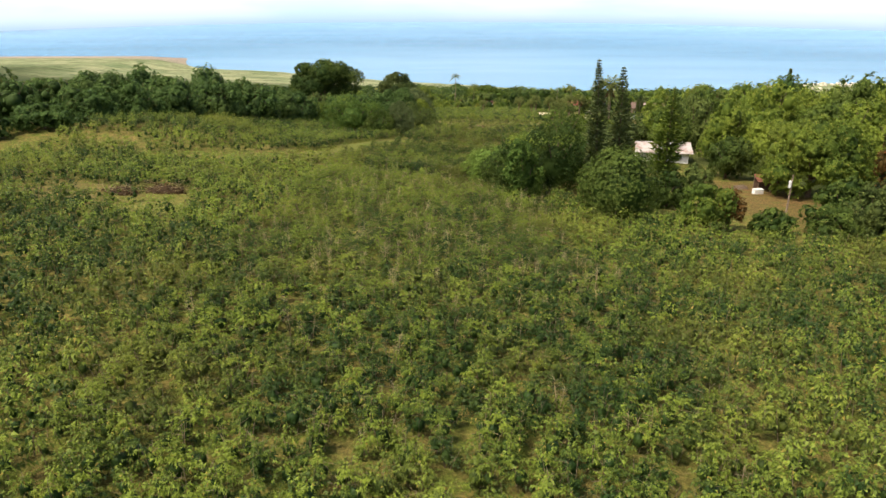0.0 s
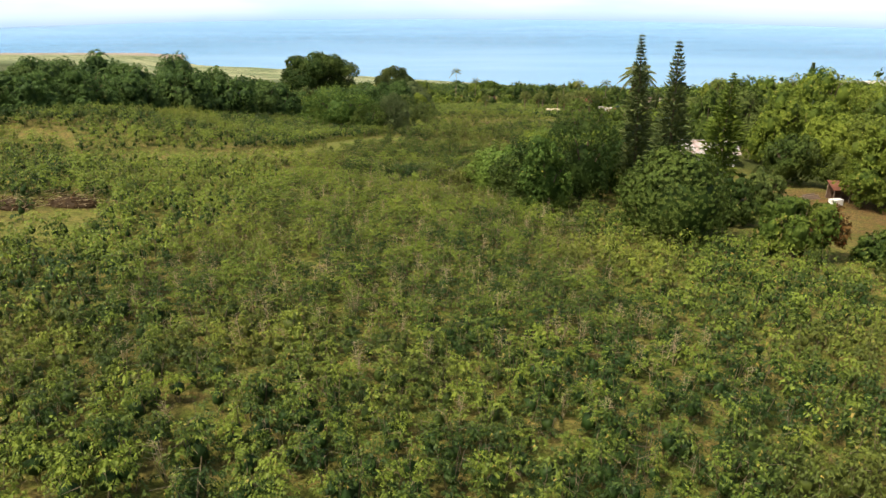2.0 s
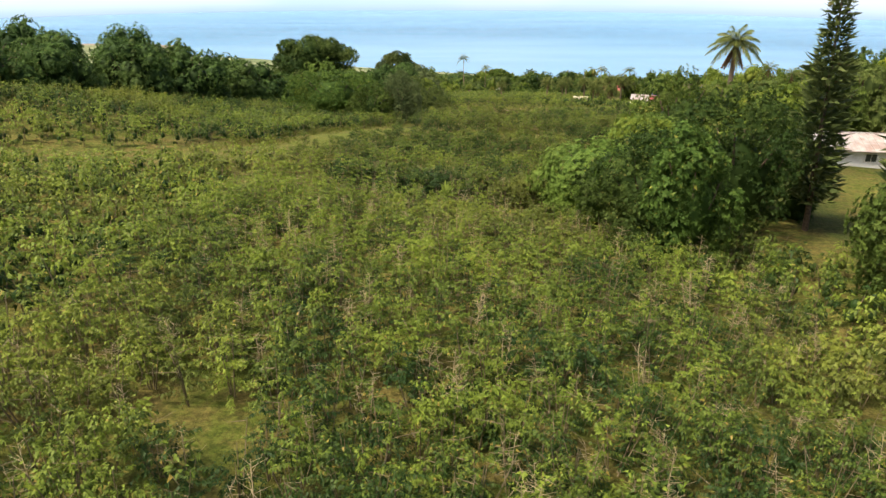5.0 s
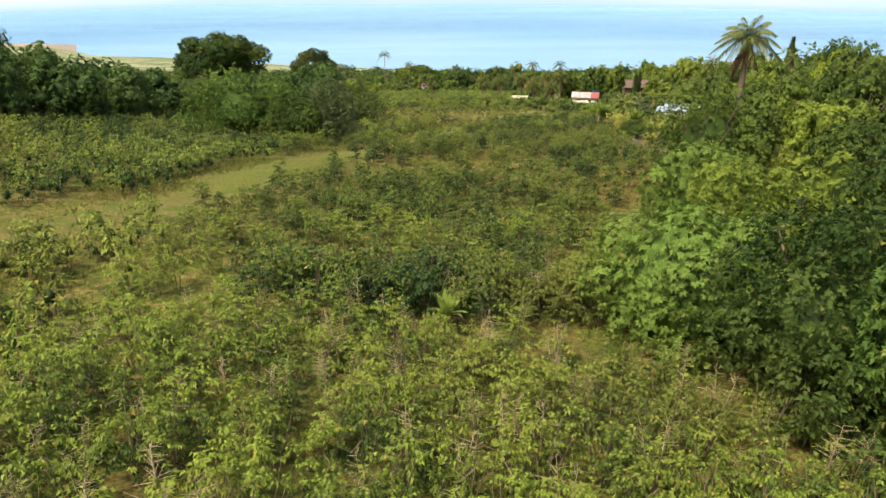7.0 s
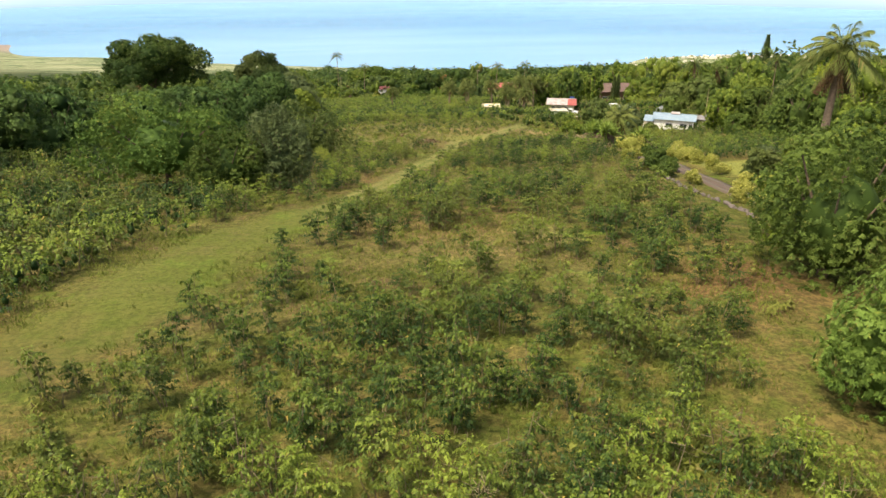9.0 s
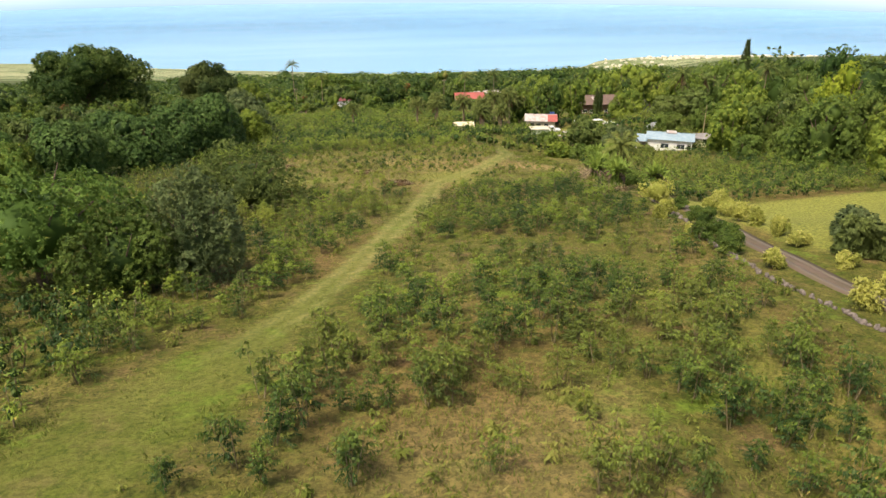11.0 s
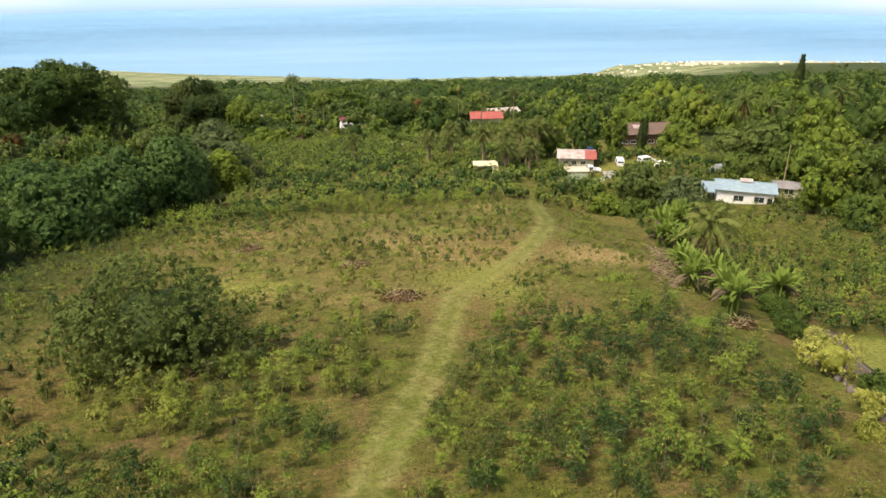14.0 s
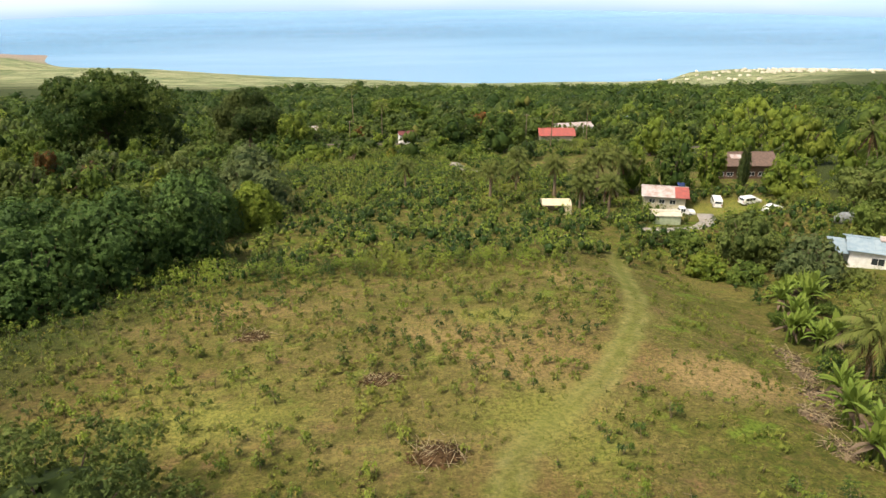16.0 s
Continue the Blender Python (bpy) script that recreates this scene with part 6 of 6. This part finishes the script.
bx2, by2 = scatter(rng, 46, 150, 214, 345, 1.75, block_right)
plant_out("crop_block", MIDDLE, bx2, by2, rng, lambda x, y: -0.14 + 0.1 * np.sin(y * 0.8), "dense block of young coffee beyond the lawn", 0.85, 1.15)


def scrub(x, y):
    d = np.where((x > -12 + 0.12 * (y - 300)) & (x < 70 - 0.1 * (y - 300)), 0.42 + 0.4 * step(y, 330, 360), 0)
    d = np.where((x > 56) & (x < 104) & (y > 298) & (y < 345), 0.7 * (1 - blob(x, y, 84, 334, 11, 7, 0.2)), d)
    d = np.where((x > -16) & (x < 12) & (y > 372) & (y < 425), 0.8, d)
    d = np.where((x > 64) & (x < 106) & (y > 425), 0.55 * (1 - step(y, 462, 470)), d)
    for tx, ty, tr in TREES:
        d = np.where(np.hypot(x - tx, y - ty) < tr, 0, d)
    d = np.where(from_line(x, y, np.array([(40, 424), (41, 403), (44, 392), (52, 382)], float)) < 3, 0, d)
    d = np.where(from_line(x, y, np.array([(60, 317.5), (66, 318), (72, 319.5), (76.2, 324), (79, 331)], float)) < 2.6, 0, d)
    return d


sx2, sy2 = scatter(rng, -26, 108, 298, 474, 2.1, scrub)
plant_out("lower_coffee", FAR, sx2, sy2, rng, lambda x, y: -0.08 + 0.16 * np.sin(x * 0.2) * np.sin(y * 0.13), "thick lower coffee field running down to the palms", 1.0, 1.55)

COFFEE_DATA = [(w.mesh("stem", STEM), g.mesh("foliage", COFFEE)) for w, g in SINGLE]
for k in keep_single:
    x, y = float(fx[k]), float(fy[k])
    t = thing("coffee_bush", x, y, float(rng.uniform(0, 360)), "coffee bush with glossy green leaves on pale stems", "coffee bush", "coffee bushes beside the track")
    s = float(rng.uniform(0.7, 1.2))
    t.scale = (s, s, s * float(rng.uniform(1.0, 1.25)))
    w, g = COFFEE_DATA[int(rng.integers(0, 8))]
    part("stem", w, BARK, t)
    part("foliage", g, COFFEE, t)

# ---- grass ----
gr = Heap()
gxs, gys = scatter(rng, -30, 58, 120, 300, 1.0, lambda x, y: 0.85 * step(np.where((x < np.interp(y, EDGE_Y, EDGE_X) + 2) & (x > -30), 1.0, 0.0) * np.where(y > 128, 1, 0.3), 0.2, 0.9) * (0.25 + 0.75 * step(from_line(x, y, TRACK), 1.6 + 2.2 * (1 - step(y, 190, 200)), 2.6 + 2.4 * (1 - step(y, 190, 200)))))
n = len(gxs)
gz = land(gxs, gys)
base = np.stack([gxs, gys, gz - 0.03], 1)
for k in range(8):
    d = np.stack([rng.normal(0, 0.5, n), rng.normal(0, 0.5, n), np.ones(n)], 1)
    off = np.stack([rng.uniform(-0.45, 0.45, n), rng.uniform(-0.45, 0.45, n), np.zeros(n)], 1)
    leaves(gr, base + off, d, np.stack([rng.normal(0, 1, n), rng.normal(0, 1, n), 0.2 * np.ones(n)], 1), rng.uniform(0.16, 0.42, n), rng.uniform(0.045, 0.09, n), np.clip(rng.uniform(0.1, 0.9, n), 0, 1), 0.1)
tagged(new("grass", gr.mesh("grass", GRASS)), "tufts of uneven yellow-green grass", "grass", "", "stuff")

WEEDS = [coffee_plant(220 + k, w=0.8, h=0.45, stems=2, branches=8, pairs=2, leaf=0.24, tint=0.55, twigs=False, tips=3) for k in range(4)]
vx, vy = scatter(rng, -32, 60, 100, 300, 1.15, lambda x, y: np.where((x < np.interp(y, EDGE_Y, EDGE_X) + 3), 0.34 + 0.34 * step(y, 232, 245), 0) * (0.15 + 0.85 * np.clip(1.6 * np.sin(x * 0.53 + 1.3 * np.sin(y * 0.21)) * np.sin(y * 0.47 - x * 0.17) + 0.25 + 0.6 * np.sin(x * 0.13 + y * 0.19), 0, 1)) * step(from_line(x, y, TRACK), 1.2 + 2.4 * (1 - step(y, 190, 200)), 2.4 + 2.6 * (1 - step(y, 190, 200))))
plant_out("weeds", WEEDS, vx, vy, rng, lambda x, y: -0.15 + 0.15 * np.sin(x * 0.4), "low weeds and seedlings in the grass", 0.5, 1.5, GRASS)

# tall grass between the thinner bushes
tg = Heap()
hx, hy = scatter(rng, -34, 26, 108, 176, 0.75, lambda x, y: np.where(x < np.interp(y, EDGE_Y, EDGE_X) + 1, 0.75, 0) * step(y, 108, 128) * step(np.sin(x * 0.27 + 1.1 * np.sin(y * 0.2)) * np.sin(y * 0.23), -0.5, 0.3) * step(from_line(x, y, TRACK), 2.2, 3.4))
n = len(hx)
base = np.stack([hx, hy, land(hx, hy) - 0.03], 1)
for k in range(10):
    d = np.stack([rng.normal(0, 0.4, n), rng.normal(0, 0.4, n), np.ones(n)], 1)
    off = np.stack([rng.uniform(-0.4, 0.4, n), rng.uniform(-0.4, 0.4, n), np.zeros(n)], 1)
    leaves(tg, base + off, d, np.stack([rng.normal(0, 1, n), rng.normal(0, 1, n), 0.2 * np.ones(n)], 1), rng.uniform(0.3, 0.75, n), rng.uniform(0.04, 0.08, n), np.clip(rng.uniform(0.1, 0.8, n), 0, 1), 0.15)
tagged(new("tall_grass", tg.mesh("tall_grass", GRASS)), "tall seeding grass between thin coffee bushes", "grass", "", "stuff")

# ---- far woods ----
FAR_TREES = [crown(700 + k, 1.0, 1.0, tufts=40, each=4, leaf=0.12, lobes=7, knobs=1.0, skirt=-0.4, coarse=1, core=0.66, tint=0.28 + 0.1 * (k % 4), aspect=0.65) for k in range(6)]
rng = np.random.default_rng(12)


def woods(name, xs, ys, size, mat, label, tall=0.62):
    zs = land(xs, ys)
    hp = Heap()
    pick = rng.integers(0, len(FAR_TREES), len(xs))
    for k, src in enumerate(FAR_TREES):
        at = np.flatnonzero(pick == k)
        v, fs, t = src.arrays()
        a, s = rng.uniform(0, 2 * np.pi, len(at)), size[at] * np.where(rng.uniform(0, 1, len(at)) < 0.12, rng.uniform(1.4, 2.1, len(at)), rng.uniform(0.6, 1.25, len(at)))
        c, n2 = np.cos(a)[:, None], np.sin(a)[:, None]
        up = (s * tall * rng.uniform(0.75, 1.25, len(at)))[:, None]
        w = np.stack([xs[at][:, None] + s[:, None] * (c * v[:, 0] - n2 * v[:, 1]), ys[at][:, None] + s[:, None] * (n2 * v[:, 0] + c * v[:, 1]), zs[at][:, None] + up * v[:, 2]], -1)
        off = (np.arange(len(at)) * len(v))[:, None, None]
        hp.add(w.reshape(-1, 3), [(g[None] + off).reshape(-1, g.shape[1]) for g in fs], np.clip(t[None] + rng.uniform(-0.25, 0.25, (len(at), 1)), 0, 1).ravel())
    tagged(new(name, hp.mesh(name, mat)), label, "woods", "", "stuff")


def wooded(x, y):
    reach = 0.72 * np.interp(x, COAST_X, COAST_Y) - 0.12 * step(-x, -300, 300) * 1900 - 340 * step(-x, 0, 450) - 460 * step(x, 400, 750)
    d = np.where((y > 430) & (np.abs(x - 0.06 * y) < 0.66 * y + 60), 0.95 * (1 - step(y, reach - 260, reach + 120)), 0)
    d = np.where((y < 520) & (x > -4) & (x < 75), 0.55, d)
    for tx, ty, tr in TREES:
        if ty > 380:
            d = np.where(np.hypot(x - tx, y - ty) < tr + 3, 0, d)
    d = np.where(from_line(x, y, np.array([(80, 432), (91, 474)], float)) < 15, 0, d)
    d = np.where(from_line(x, y, np.array([(25, 445), (30.5, 486)], float)) < 13, 0, d)
    d = np.where(from_line(x, y, np.array([(-60, 505), (24, 494), (58, 456), (120, 440), (190, 430)], float)) < 7, 0, d)
    return d


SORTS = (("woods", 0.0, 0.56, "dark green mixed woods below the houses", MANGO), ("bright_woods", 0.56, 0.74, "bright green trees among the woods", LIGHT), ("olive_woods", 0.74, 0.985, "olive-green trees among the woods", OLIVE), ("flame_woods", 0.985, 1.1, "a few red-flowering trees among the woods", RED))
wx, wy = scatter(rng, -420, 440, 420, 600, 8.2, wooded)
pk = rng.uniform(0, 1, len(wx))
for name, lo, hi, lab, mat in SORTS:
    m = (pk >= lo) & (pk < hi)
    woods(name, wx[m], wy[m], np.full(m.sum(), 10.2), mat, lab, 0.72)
FAR_TREES = [crown(720 + k, 1.0, 1.0, tufts=30, each=3, leaf=0.13, lobes=1, skirt=-0.4, coarse=1, core=0.75, tint=0.14 + 0.09 * (k % 4), aspect=0.6) for k in range(6)]
SIDE = FAR_TREES
FAR_TREES = [crown(730 + k, 1.0, 1.0, tufts=90, each=4, leaf=0.075, lobes=1, skirt=-0.4, coarse=1, core=0.8, jitter=0.1, hang=0.4, tint=0.24 + 0.09 * (k % 4), aspect=0.65) for k in range(6)]
side_x, side_y = scatter(rng, -260, 260, 40, 440, 12.0, lambda x, y: np.where(((x > 168) | (x < -126) | ((x > 104) & (y < 168))) & (np.abs(x) < 0.75 * y + 90), 0.95, 0))
woods("side_woods", side_x, side_y, np.full(len(side_x), 15.0), MANGO, "mixed woods on both sides of the farm", 0.75)
FAR_TREES = SIDE
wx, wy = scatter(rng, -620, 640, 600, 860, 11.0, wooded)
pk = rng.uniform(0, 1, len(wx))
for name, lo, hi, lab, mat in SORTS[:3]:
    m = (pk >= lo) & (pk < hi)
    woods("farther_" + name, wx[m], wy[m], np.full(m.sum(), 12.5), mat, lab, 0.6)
wx, wy = scatter(rng, -1150, 1150, 860, 1750, 17.0, wooded)
woods("lower_woods", wx, wy, np.full(len(wx), 19.0), MANGO, "unbroken dark woods on the lower slope", 0.40)

# ---- the far town on the headland ----
rng = np.random.default_rng(21)
hp = Heap()
cube = np.array([(-1, -1, 0), (1, -1, 0), (1, 1, 0), (-1, 1, 0), (-1, -1, 1), (1, -1, 1), (1, 1, 1), (-1, 1, 1), (-1, 0, 1.6), (1, 0, 1.6)], float)
quads = np.array([(0, 1, 5, 4), (1, 2, 6, 5), (2, 3, 7, 6), (3, 0, 4, 7), (4, 5, 9, 8), (6, 7, 8, 9)])
for k in range(300):
    x, y = rng.normal(1230, 190), rng.normal(1830, 130)
    a = rng.uniform(0, 3.14)
    v = cube * (rng.uniform(2.5, 5.5), rng.uniform(2, 3.5), rng.uniform(2, 3.5))
    v = np.stack([v[:, 0] * math.cos(a) - v[:, 1] * math.sin(a) + x, v[:, 0] * math.sin(a) + v[:, 1] * math.cos(a) + y, v[:, 2] + height(x, y) - 0.5], 1)
    hp.add(v, [quads, np.array([(4, 8, 7), (5, 6, 9)])], rng.uniform())
tagged(new("far_town", hp.mesh("far_town", CREAM_WALL)), "pale houses of a far town on the headland", "town", "", "stuff")
